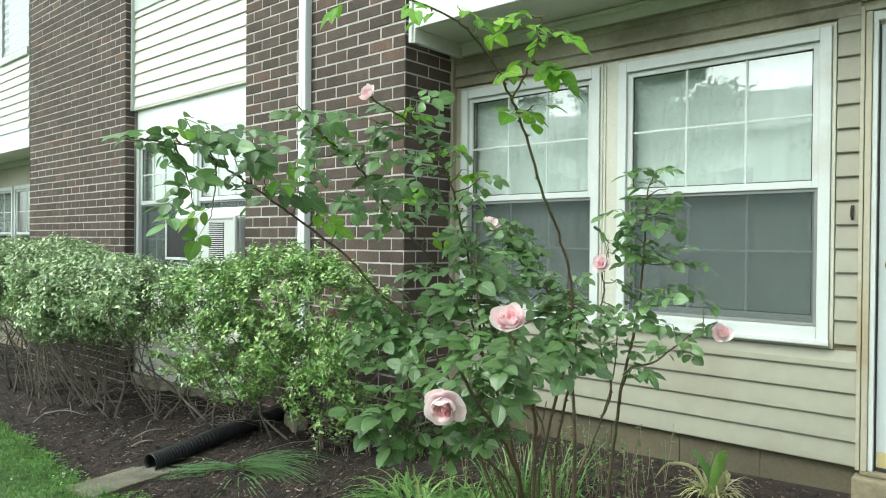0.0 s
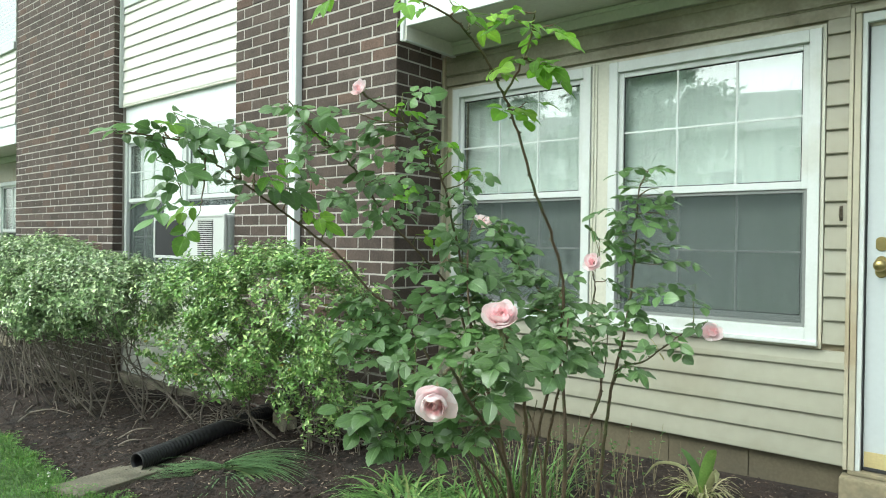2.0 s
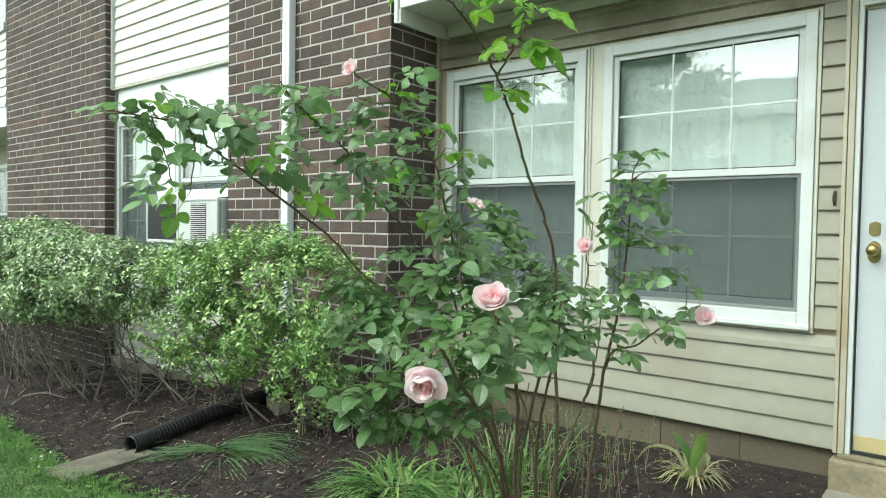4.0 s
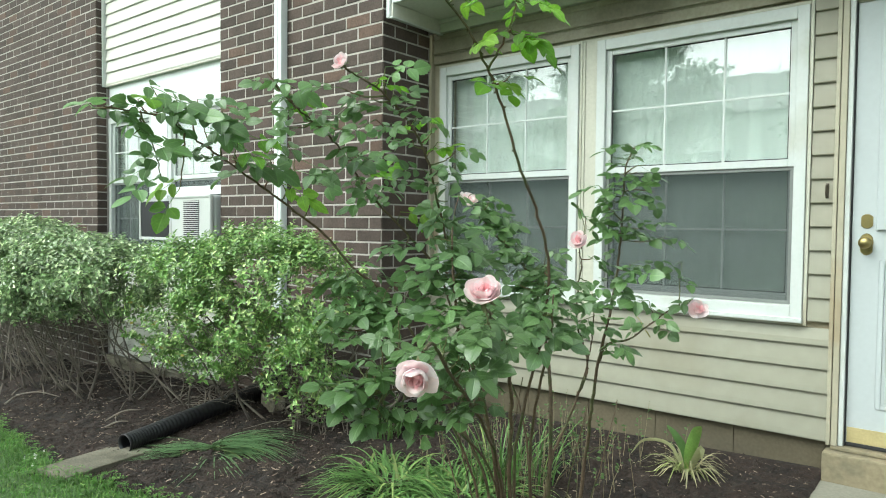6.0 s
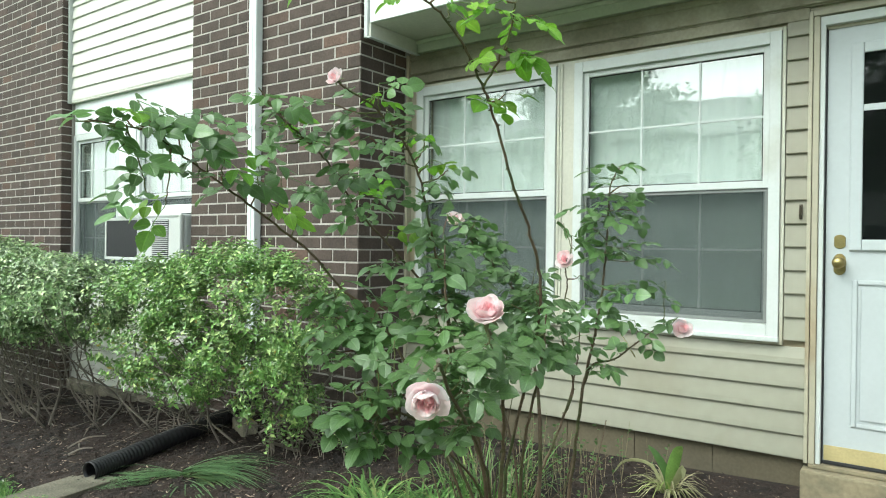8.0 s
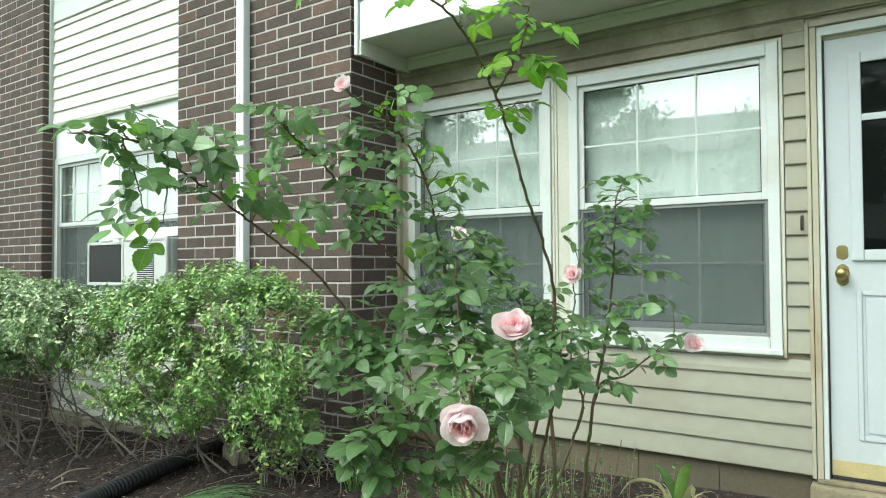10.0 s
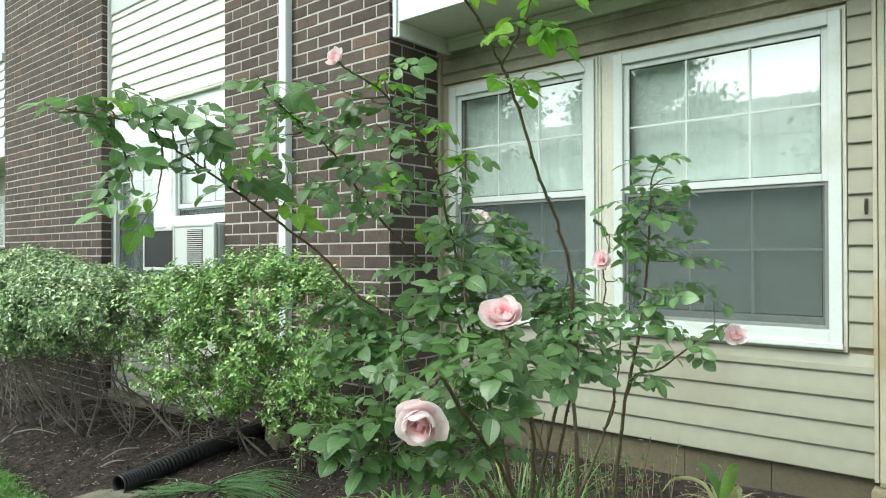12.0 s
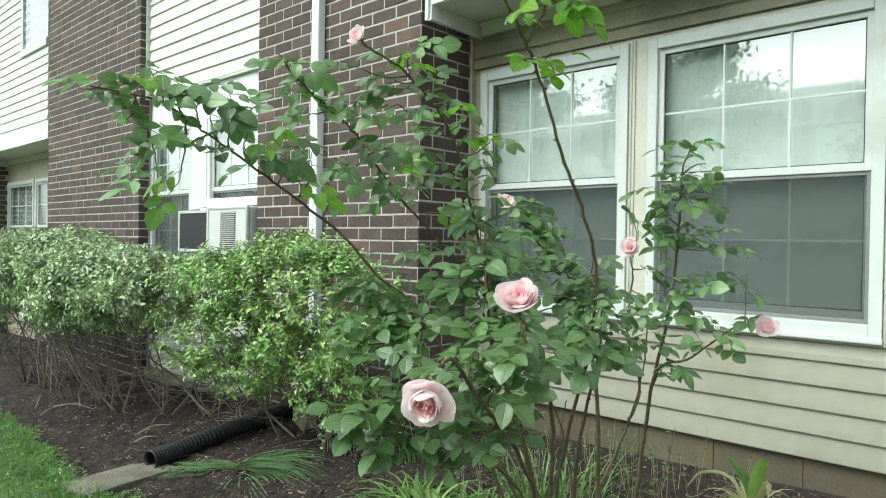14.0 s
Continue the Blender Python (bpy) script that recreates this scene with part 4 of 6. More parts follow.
def rose_leaflet(v, f, uv, base, along, normal, length, width, fold, curl, roll):
    """One serrated ovate leaflet, folded at the midrib, arched along and across. uv: place across and along the blade, for the veins."""
    side = along.cross(normal).normalized()
    n, b = 11, len(v)
    for i in range(n + 1):
        s = i / n
        w = width / 2 * (math.sin(math.pi * s ** 0.78) ** 0.72) * (1.0 + (0.055 if i % 2 else -0.04)) if 0 < i < n else 0.0004
        c = base + along * (length * (s - 0.12 * curl * s * s)) - normal * (curl * length * s * s)
        for k in (-1.0, -0.5, 0.0, 0.5, 1.0):
            lift = fold * abs(k) - roll * k * k
            v.append(tuple(c + side * (w * k) + normal * (w * lift)))
            uv.append((k, s, 0.0))
    for i in range(n):
        for k in range(4):
            p = b + 5 * i + k
            f.append((p, p + 1, p + 6, p + 5))


def vein_mesh(name, v, f, uv, material):
    me = bpy.data.meshes.new(name)
    me.from_pydata(v, [], f)
    me.attributes.new("vein", "FLOAT_VECTOR", "POINT").data.foreach_set("vector", [c for q in uv for c in q])
    me.update()
    me.polygons.foreach_set("use_smooth", [True] * len(me.polygons))
    me.materials.append(material)
    return me


def compound_leaf(rng, name, material, count=5, size=1.0):
    """A rose leaf: a stalk with leaflets in pairs and one at the tip, along +x, face up, arching down."""
    v, f = [], []
    L = 0.088 * size
    arch = rng.uniform(0.004, 0.03) * size
    bend = [Vector((L * s, 0, -arch * s * s)) for s in (0, 0.33, 0.66, 1.0)]
    tube_data(bend, 0.0012, 0.0007, 4, v, f, False)
    uv = [(0.5, 0.0, 0.0)] * len(v)
    spots = [(L, 0.0, 1.12)]
    for k in range((count - 1) // 2):
        s = L * (0.95 - 0.42 * (k + 0.35))
        spots += [(s, rng.uniform(0.85, 1.3), 0.95 - 0.16 * k), (s, -rng.uniform(0.85, 1.3), 0.95 - 0.16 * k)]
    for s, g, k in spots:
        along = Vector((math.cos(g), math.sin(g), rng.uniform(-0.5, 0.25))).normalized()
        nor = (Vector((rng.gauss(0, 0.28), rng.gauss(0, 0.28), 1))).normalized()
        nor = (nor - nor.dot(along) * along).normalized()
        rose_leaflet(v, f, uv, Vector((s, 0.004 * (1 if g > 0 else -1 if g < 0 else 0), -arch * (s / L) ** 2)), along, nor,
                     0.056 * size * k * rng.uniform(0.85, 1.12), 0.041 * size * k * rng.uniform(0.85, 1.12), rng.uniform(0.1, 0.55), rng.uniform(0.0, 0.4), rng.uniform(0.0, 0.3))
    return vein_mesh(name, v, f, uv, material)


LR = random.Random(21)
LEAVES = [compound_leaf(LR, "leaf", LEAF, LR.choice((5, 5, 5, 3, 7))) for _ in range(16)]
YOUNGS = [compound_leaf(LR, "leaf", YOUNG, LR.choice((5, 3, 5))) for _ in range(5)]


COUNT, REST = {}, {}


def hang_leaf(rng, bush, at, out, size, meshes, flat, lean=(0.14, -0.36)):
    """One leaf at a point of a twig, pointing out, its face to the sky with some tilt."""
    out = out.normalized()
    up = Vector((rng.gauss(lean[0], flat), rng.gauss(lean[1], flat), 1.0)).normalized()
    up = up - up.dot(out) * out
    up = up.normalized() if up.length > 0.05 else out.orthogonal().normalized()
    y = up.cross(out)
    s = size * rng.uniform(0.75, 1.18)
    m = Matrix(((out.x, y.x, up.x, at.x), (out.y, y.y, up.y, at.y), (out.z, y.z, up.z, at.z), (0, 0, 0, 1))) @ Matrix.Diagonal((s, s, s, 1))
    me = rng.choice(meshes)
    COUNT[bush.name] = COUNT.get(bush.name, 0) + 1
    if COUNT[bush.name] <= 300:
        put("leaf", me, m, bush)
    else:
        REST.setdefault((bush.name, me.materials[0].name), []).append((me, m))


def clothe(rng, bush, line, start, every, size, meshes, spread=1.0, flat=0.33):
    """Sets leaves along a cane, turning round it."""
    acc, turn, n = 0.0, rng.uniform(0, 6), len(line)
    for i in range(1, n):
        seg = line[i] - line[i - 1]
        acc += seg.length
        if i / n < start or acc < every * rng.uniform(0.7, 1.3):
            continue
        acc = 0.0
        d = seg.normalized()
        turn += 2.4 + rng.uniform(-0.4, 0.4)
        out = Matrix.Rotation(turn, 3, d) @ d.orthogonal().normalized()
        out = out * spread + d * 0.45
        out.z = 0.45 * out.z + rng.uniform(-0.35, 0.15)
        hang_leaf(rng, bush, line[i], out, size, meshes, flat)


def spray(rng, bush, lines, end, leaves, size, meshes, flat=0.33, droop=0.0, lean=(0.14, -0.36)):
    """A leafy twig from the nearest cane that bends up to a place, with leaves to both sides near its end."""
    end = Vector(end)
    at = min((q for ln in lines for q in ln[1:]), key=lambda q: (q - end).length + max(0.0, q.z - end.z + 0.02) * (0.3 if droop else 1.4))
    d = end - at
    level = Vector((d.x, d.y, 0.0))
    if level.length < 0.02:
        level = Vector((rng.gauss(0, 1), rng.gauss(0, 1), 0))
    level.normalize()
    tip = end - level * 0.06 * size
    mid = at.lerp(tip, 0.5) + Vector((rng.gauss(0, 0.008), rng.gauss(0, 0.008), -0.06 * d.length))
    tw = cane(rng, bush, [at, mid, tip], 0.0024, 0.0011, "twig", False, TWIG)
    side = 1 if rng.random() < 0.5 else -1
    for k in range(leaves):
        i = len(tw) - 1 - int(k * len(tw) * 0.24)
        g = 0.0 if k == 0 else side * rng.uniform(0.8, 1.5)
        side = -side
        out = Matrix.Rotation(g + rng.gauss(0, 0.25), 3, "Z") @ level
        out.z = rng.uniform(-0.40, 0.20) - droop
        hang_leaf(rng, bush, tw[max(1, i)], out, size, meshes, flat, lean)
    return tw


def join_rest(bush, material):
    """The leaves past the counted ones, joined."""
    v, f, uv = [], [], []
    for me, m in REST.pop((bush.name, material.name), ()):
        b = len(v)
        v += [tuple(m @ q.co) for q in me.vertices]
        f += [tuple(b + j for j in p.vertices) for p in me.polygons]
        uv += [tuple(q.vector) for q in me.attributes["vein"].data]
    if v:
        put("foliage", vein_mesh("foliage", v, f, uv, material), None, bush)["kind"] = "stuff"


def cane(rng, bush, points, r0, r1, name="cane", thorns=True, material=None):
    line = smooth_line(points, 6)
    for i, q in enumerate(line[1:-1]):
        line[i + 1] = q + Vector((rng.gauss(0, 0.0015), rng.gauss(0, 0.0015), 0))
    v, f = tube_data(line, r0, r1, 7)
    if thorns:
        for i in range(2, len(line) - 2, 2):
            d = (line[i + 1] - line[i]).normalized()
            o = Matrix.Rotation(rng.uniform(0, 6.3), 3, d) @ d.orthogonal().normalized()
            r = r0 + (r1 - r0) * i / len(line)
            b = len(v)
            c = line[i]
            v += [tuple(c + o * r * 0.8 + d * 0.004), tuple(c + o * r * 0.8 - d * 0.004), tuple(c + o * r * 0.8 + o.cross(d) * 0.002), tuple(c + o * (r + 0.006) - d * 0.003)]
            f += [(b, b + 2, b + 3), (b + 2, b + 1, b + 3), (b + 1, b, b + 3)]
    raw(name, v, f, material or CANE, bush, smooth=True)
    return line


def rose(rng, bush, at, face, size, petals=26, openness=1.0):
    """A double rose: cupped petals in a spiral, tight and deep pink within, wide and pale without, on a green calyx."""
    z = Vector(face).normalized()
    x = z.orthogonal().normalized()
    m = Matrix.Translation(at) @ Matrix((x, z.cross(x), z)).transposed().to_4x4() @ Matrix.Rotation(rng.uniform(0, 6), 4, "Z") @ Matrix.Diagonal((size, size, size, 1))
    v, f = [], []
    for k in range(5):
        g = k * 1.2566
        leaflet(v, f, Vector((0, 0, -0.30)), Vector((math.cos(g), math.sin(g), -0.5)).normalized(), Vector((0.3 * math.cos(g), 0.3 * math.sin(g), 1)).normalized(), 0.45, 0.16, 0.2, 0.2)
    tube_data([Vector((0, 0, -0.62)), Vector((0, 0, -0.45)), Vector((0, 0, -0.34)), Vector((0, 0, -0.26))], 0.05, 0.13, 8, v, f)
    me = bpy.data.meshes.new("flower")
    me.from_pydata(v, [], f)
    me.materials.append(TWIG)
    flower = put("flower", me, m, bush, "pale pink double rose in full bloom")
    outer, middle = 6, max(6, int(petals * 0.40))
    for i in range(petals):
        s = (i + 0.5) / petals
        back = petals - 1 - i
        if back < outer:
            g, a0 = back * 6.2832 / outer + rng.uniform(-0.25, 0.25), 1.35 + rng.uniform(-0.1, 0.1)
            a1 = (0.95 if back % 2 else 0.45) * openness + rng.uniform(-0.35, 0.45)
            length, wid, ruff = rng.uniform(0.62, 0.72), rng.uniform(0.40, 0.50), 0.045
        elif back < outer + middle:
            g, a0, a1 = back * 2.39996 + rng.uniform(-0.3, 0.3), rng.uniform(0.55, 1.15), rng.uniform(-0.35, 0.40)
            length, wid, ruff = rng.uniform(0.54, 0.64), rng.uniform(0.32, 0.40), 0.05
        else:
            g, a0, a1 = i * 2.39996 + rng.uniform(-0.9, 0.9), rng.uniform(-0.1, 0.95), rng.uniform(-0.8, 0.4)
            length, wid, ruff = rng.uniform(0.42, 0.54), rng.uniform(0.16, 0.26), rng.uniform(0.04, 0.10)
        notch = rng.uniform(-2.5, 2.5)
        wavy, tiltp = rng.uniform(2.5, 5.5), rng.uniform(-0.06, 0.06)
        pv, pf, nu, nv = [], [], 8, 8
        r, ht, rows = (0.075 if back < outer + middle else rng.uniform(0.01, 0.15)), -0.28, []
        for b in range(nv + 1):
            w = b / nv
            th = a0 + (a1 - a0) * w ** 1.3
            rows.append((r, ht))
            r = max(0.012, r + length / nv * math.sin(th))
            ht += length / nv * math.cos(th)
        for a in range(nu + 1):
            u = a / nu * 2 - 1
            for b in range(nv + 1):
                w = b / nv * (1 - 0.30 * u * u - 0.07 * math.exp(-(u * 5 + notch) ** 2))
                q = w * nv
                k = min(nv - 1, int(q))
                r = rows[k][0] + (rows[k + 1][0] - rows[k][0]) * (q - k)
                ht = rows[k][1] + (rows[k + 1][1] - rows[k][1]) * (q - k)
                outline = math.sin(math.pi * (0.10 + 0.50 * b / nv)) ** 0.6
                g2 = max(-1.5, min(1.5, u * wid * outline / max(0.11, r)))
                cup = 0.06 * (1 - s) * u * u * w
                edge = ruff * math.sin(u * wavy + 3 * i) * w * w - 0.06 * (abs(u) ** 3) * w * s + tiltp * u * w
                pv.append(((r - cup) * math.cos(g + g2), (r - cup) * math.sin(g + g2), ht + edge))
        for a in range(nu):
            for b in range(nv):
                k = a * (nv + 1) + b
                pf.append((k, k + nv + 1, k + nv + 2, k + 1))
        sway = Matrix.Rotation(rng.gauss(0, 0.13), 3, Vector((rng.gauss(0, 1), rng.gauss(0, 1), rng.gauss(0, 0.4))).normalized())
        pv = [tuple(sway @ Vector(q)) for q in pv]
        pm = bpy.data.meshes.new("petal")
        pm.from_pydata(pv, [], pf)
        pm.update()
        for q in pm.polygons:
            q.use_smooth = True
        pm.materials.append(PETAL_IN if back >= outer + middle else PETAL)
        put("petal", pm, m, flower)


def side_shoots(rng, bush, line, n, lo, hi, length, size, meshes, bias=(0, -0.2, 0.15)):
    """Leafy twigs that leave a cane between the fractions lo and hi."""
    for k in range(n):
        i = int(len(line) * (lo + (hi - lo) * (k + rng.random()) / n))
        i = min(max(i, 1), len(line) - 2)
        d = (line[i + 1] - line[i - 1]).normalized()
        out = Matrix.Rotation(rng.uniform(0, 6.3), 3, d) @ d.orthogonal().normalized()
        go = (out + 0.35 * d + Vector(bias)).normalized()
        L = length * rng.uniform(0.6, 1.25)
        pts = [line[i], line[i] + go * L * 0.5 + Vector((0, 0, rng.uniform(-0.02, 0.02))), line[i] + go * L + Vector((rng.gauss(0, 0.02), rng.gauss(0, 0.02), rng.uniform(-0.03, 0.03)))]
        tw = cane(rng, bush, pts, 0.0028, 0.0014, "twig", False, TWIG)
        clothe(rng, bush, tw, 0.12, 0.034, size, meshes)


def near_rose_bush():
    rng = random.Random(11)
    bush = thing("rose_bush", (-1.0, 1.75, ground_z(-1.0, 1.75)), "tall leafy rose bush with pale pink blooms, growing in mulch", "rose bush")
    g = ground_z(-1.0, 1.8)
    foot = lambda dx, dy: (-1.0 + 0.55 * dx, 1.84 + 0.55 * dy, g - 0.02)
    left_line = [
        (-1.27, 1.55, 0.86), (-1.35, 1.45, 0.97), (-1.39, 1.37, 1.07), (-1.42, 1.28, 1.14), (-1.43, 1.20, 1.19), (-1.43, 1.11, 1.24),
        (-1.43, 1.02, 1.29), (-1.42, 0.95, 1.32), (-1.40, 0.88, 1.35), (-1.37, 0.78, 1.35), (-1.36, 0.72, 1.35)]
    mid_line = [
        (-1.17, 1.70, 0.84), (-1.18, 1.62, 0.98), (-1.21, 1.51, 1.09), (-1.22, 1.41, 1.17), (-1.23, 1.32, 1.26), (-1.21, 1.24, 1.32),
        (-1.21, 1.17, 1.36), (-1.21, 1.10, 1.40), (-1.22, 1.04, 1.46)]
    top_line = [
        (-1.13, 1.68, 0.88), (-1.08, 1.55, 1.07), (-1.03, 1.41, 1.26), (-1.01, 1.32, 1.35), (-1.01, 1.21, 1.42), (-1.03, 1.14, 1.45),
        (-1.03, 1.11, 1.46)]
    left = cane(rng, bush, [foot(-0.10, -0.02), (-1.06, 1.74, 0.30), (-1.15, 1.64, 0.58)] + left_line, 0.0050, 0.0016)
    mid = cane(rng, bush, [foot(-0.05, 0.06), (-1.05, 1.80, 0.32), (-1.13, 1.75, 0.62)] + mid_line, 0.0048, 0.0016)
    top = cane(rng, bush, [foot(0.0, 0.02), (-1.02, 1.76, 0.32), (-1.10, 1.72, 0.66)] + top_line, 0.0046, 0.0018)
    shoot = cane(rng, bush, [foot(0.04, 0.06), (-0.95, 1.72, 0.38), (-0.86, 1.72, 0.79), (-0.82, 1.68, 0.99), (-0.815, 1.61, 1.13), (-0.814, 1.523, 1.245), (-0.823, 1.446, 1.396), (-0.821, 1.375, 1.483), (-0.822, 1.300, 1.556), (-0.826, 1.209, 1.606), (-0.838, 1.107, 1.629), (-0.865, 0.998, 1.633), (-0.882, 0.900, 1.625)], 0.0050, 0.0018)
    fork = cane(rng, bush, [(-0.818, 1.377, 1.476), (-0.758, 1.370, 1.553), (-0.731, 1.363, 1.613), (-0.715, 1.350, 1.652)], 0.003, 0.0018, "twig", False, TWIG)
    for k, p in enumerate([(-0.788, 1.263, 1.638), (-0.723, 1.248, 1.639), (-0.726, 1.343, 1.626), (-0.697, 1.408, 1.624), (-0.663, 1.427, 1.629), (-0.769, 1.338, 1.562), (-0.746, 1.413, 1.560), (-0.699, 1.453, 1.545), (-0.773, 1.407, 1.455), (-0.749, 1.446, 1.465), (-0.786, 1.177, 1.652), (-0.796, 1.344, 1.527)]):
        spray(rng, bush, [fork[3:]] if k in (2, 3, 4, 6, 7) else [shoot[36:], fork[3:]], p, 2, 0.72, YOUNGS, 0.4, 0.1)
    clothe(rng, bush, shoot, 0.80, 0.06, 0.7, YOUNGS)
    stems = [cane(rng, bush, p, r, 0.0022) for p, r in (
        ([foot(0.03, -0.02), (-0.93, 1.67, 0.34), (-0.87, 1.58, 0.62), (-0.79, 1.42, 0.80), (-0.70, 1.24, 0.90), (-0.632, 1.112, 0.945)], 0.0075),
        ([foot(-0.02, -0.07), (-0.95, 1.66, 0.32), (-0.83, 1.40, 0.60), (-0.70, 1.10, 0.80), (-0.60, 0.92, 0.90), (-0.552, 0.838, 0.910)], 0.0055),
        ([foot(-0.03, -0.04), (-0.97, 1.66, 0.38), (-0.95, 1.54, 0.66), (-0.96, 1.46, 0.82), (-0.96, 1.43, 0.98), (-0.97, 1.44, 1.10)], 0.0072),
        ([foot(0.08, 0.10), (-0.93, 1.90, 0.40), (-0.98, 1.96, 0.70), (-1.08, 2.00, 0.94), (-1.20, 1.96, 1.08), (-1.265, 1.92, 1.17)], 0.0075),
        ([foot(0.10, 0.04), (-0.92, 1.76, 0.38), (-0.86, 1.70, 0.62), (-0.80, 1.66, 0.80), (-0.78, 1.64, 0.92)], 0.0062),
        ([foot(-0.05, -0.08), (-0.96, 1.64, 0.36), (-0.95, 1.40, 0.60), (-0.90, 1.20, 0.72), (-0.90, 1.08, 0.74)], 0.0042),
        ([foot(-0.09, -0.05), (-1.05, 1.62, 0.42), (-1.13, 1.46, 0.70), (-1.20, 1.38, 0.84), (-1.28, 1.36, 0.90)], 0.0044),
        ([foot(0.02, 0.12), (-1.02, 1.90, 0.42), (-1.10, 1.84, 0.70), (-1.14, 1.70, 0.90), (-1.16, 1.62, 0.98)], 0.0040))]
    left_sprays = [
        (-1.36, 0.74, 1.35), (-1.37, 0.79, 1.34), (-1.38, 0.83, 1.39), (-1.39, 0.90, 1.42), (-1.34, 0.86, 1.36), (-1.35, 0.83, 1.30),
        (-1.35, 0.84, 1.26), (-1.36, 0.82, 1.21), (-1.36, 0.87, 1.18), (-1.40, 0.97, 1.40), (-1.39, 1.02, 1.41), (-1.41, 0.98, 1.27),
        (-1.41, 1.05, 1.35), (-1.41, 1.10, 1.40), (-1.39, 1.14, 1.34), (-1.39, 1.18, 1.29), (-1.39, 1.11, 1.28), (-1.40, 1.25, 1.32),
        (-1.37, 1.31, 1.29), (-1.36, 1.35, 1.22), (-1.39, 1.27, 1.22)]
    mid_sprays = [
        (-1.19, 1.03, 1.45), (-1.20, 1.10, 1.45), (-1.18, 1.13, 1.42), (-1.21, 1.05, 1.38), (-1.19, 1.17, 1.38), (-1.21, 1.08, 1.34),
        (-1.20, 1.22, 1.29), (-1.17, 1.30, 1.29), (-1.17, 1.41, 1.26), (-1.20, 1.29, 1.23), (-1.20, 1.35, 1.19), (-1.16, 1.45, 1.23),
        (-1.13, 1.33, 1.30), (-1.17, 1.21, 1.37), (-1.17, 1.52, 1.14)]
    top_sprays = [
        (-1.13, 1.13, 1.43), (-1.08, 1.19, 1.41), (-1.01, 1.19, 1.44), (-0.99, 1.26, 1.48), (-0.99, 1.29, 1.43), (-1.02, 1.24, 1.39),
        (-1.07, 1.20, 1.36), (-1.05, 1.25, 1.35), (-1.01, 1.38, 1.38), (-0.99, 1.43, 1.37), (-0.95, 1.49, 1.30), (-1.01, 1.48, 1.26),
        (-1.06, 1.43, 1.22), (-1.04, 1.36, 1.25), (-0.98, 1.45, 1.32), (-1.03, 1.30, 1.32), (-1.06, 1.48, 1.17)]
    body_sprays = [
        (-1.05, 1.55, 1.13), (-1.22, 1.92, 1.21), (-1.19, 2.00, 1.19), (-1.11, 1.97, 1.09), (-1.11, 1.75, 1.09), (-0.98, 1.44, 1.07),
        (-1.09, 1.82, 1.02), (-1.04, 1.92, 1.01), (-0.96, 1.91, 0.96), (-1.06, 1.47, 1.02), (-1.12, 1.46, 1.00), (-1.17, 1.44, 0.96),
        (-1.23, 1.41, 1.00), (-1.26, 1.34, 0.97), (-1.30, 1.30, 0.98), (-1.21, 1.25, 0.89), (-1.19, 1.33, 0.88), (-1.15, 1.39, 0.89),
        (-1.06, 1.40, 0.89), (-0.94, 1.38, 0.93), (-0.94, 1.31, 0.85), (-0.86, 1.62, 0.90), (-0.84, 1.75, 0.86), (-0.84, 1.57, 0.82),
        (-0.84, 1.69, 0.82), (-0.88, 1.89, 0.91), (-0.94, 1.50, 0.98), (-0.91, 1.59, 0.94)]
    crown_sprays = [
        (-0.89, 1.42, 0.90), (-1.15, 1.45, 1.05), (-0.88, 1.67, 0.95), (-0.85, 1.74, 0.91), (-0.84, 1.45, 0.91), (-0.85, 1.57, 0.87),
        (-0.99, 1.52, 1.01), (-0.85, 1.80, 0.83), (-1.20, 1.38, 0.93), (-1.12, 1.43, 0.93), (-1.04, 1.45, 0.97), (-1.15, 1.72, 1.20),
        (-1.16, 1.90, 1.12), (-1.08, 1.62, 1.10), (-1.08, 1.84, 1.06), (-0.97, 1.84, 1.04), (-1.06, 1.67, 1.03), (-0.92, 1.88, 1.03),
        (-1.20, 1.93, 1.16), (-1.02, 1.46, 0.97), (-0.94, 1.74, 0.96), (-1.14, 1.97, 1.14), (-0.87, 1.73, 0.99)]
    low_sprays = [
        (-1.15, 1.17, 0.84), (-1.09, 1.20, 0.83), (-0.93, 1.19, 0.89), (-0.84, 1.09, 0.86), (-1.01, 1.04, 0.75), (-0.94, 1.06, 0.77),
        (-0.95, 1.09, 0.81), (-0.86, 1.07, 0.81), (-0.99, 1.08, 0.79), (-0.95, 1.10, 0.72), (-0.91, 1.11, 0.69), (-0.86, 1.11, 0.68),
        (-0.83, 1.14, 0.65), (-0.78, 1.14, 0.71), (-0.75, 1.08, 0.87), (-0.70, 1.09, 0.89), (-0.67, 1.11, 0.90), (-0.65, 1.12, 0.85),
        (-0.70, 1.12, 0.84), (-0.67, 1.21, 0.89), (-0.80, 1.17, 0.76), (-0.81, 1.28, 0.72), (-0.80, 1.36, 0.75), (-0.71, 1.18, 0.92),
        (-0.72, 1.23, 0.86), (-0.76, 1.20, 0.86), (-0.78, 1.37, 0.82), (-0.78, 1.18, 0.81), (-0.85, 1.19, 0.81)]
    for places, lines, n, size, droop in ((left_sprays, [left[18:]], 2, 0.86, 0.0), (mid_sprays, [mid[24:]], 2, 0.74, 0.0), (top_sprays, [top[20:]], 2, 0.68, 0.0),
                                          (body_sprays, stems + [top[:30], mid[:30], left[:24], shoot[:26]], 4, 0.82, 0.08), (crown_sprays, stems + [top[:30], mid[:30], left[:24], shoot[:26]], 4, 0.82, 0.08), (low_sprays, stems, 3, 0.74, 0.05)):
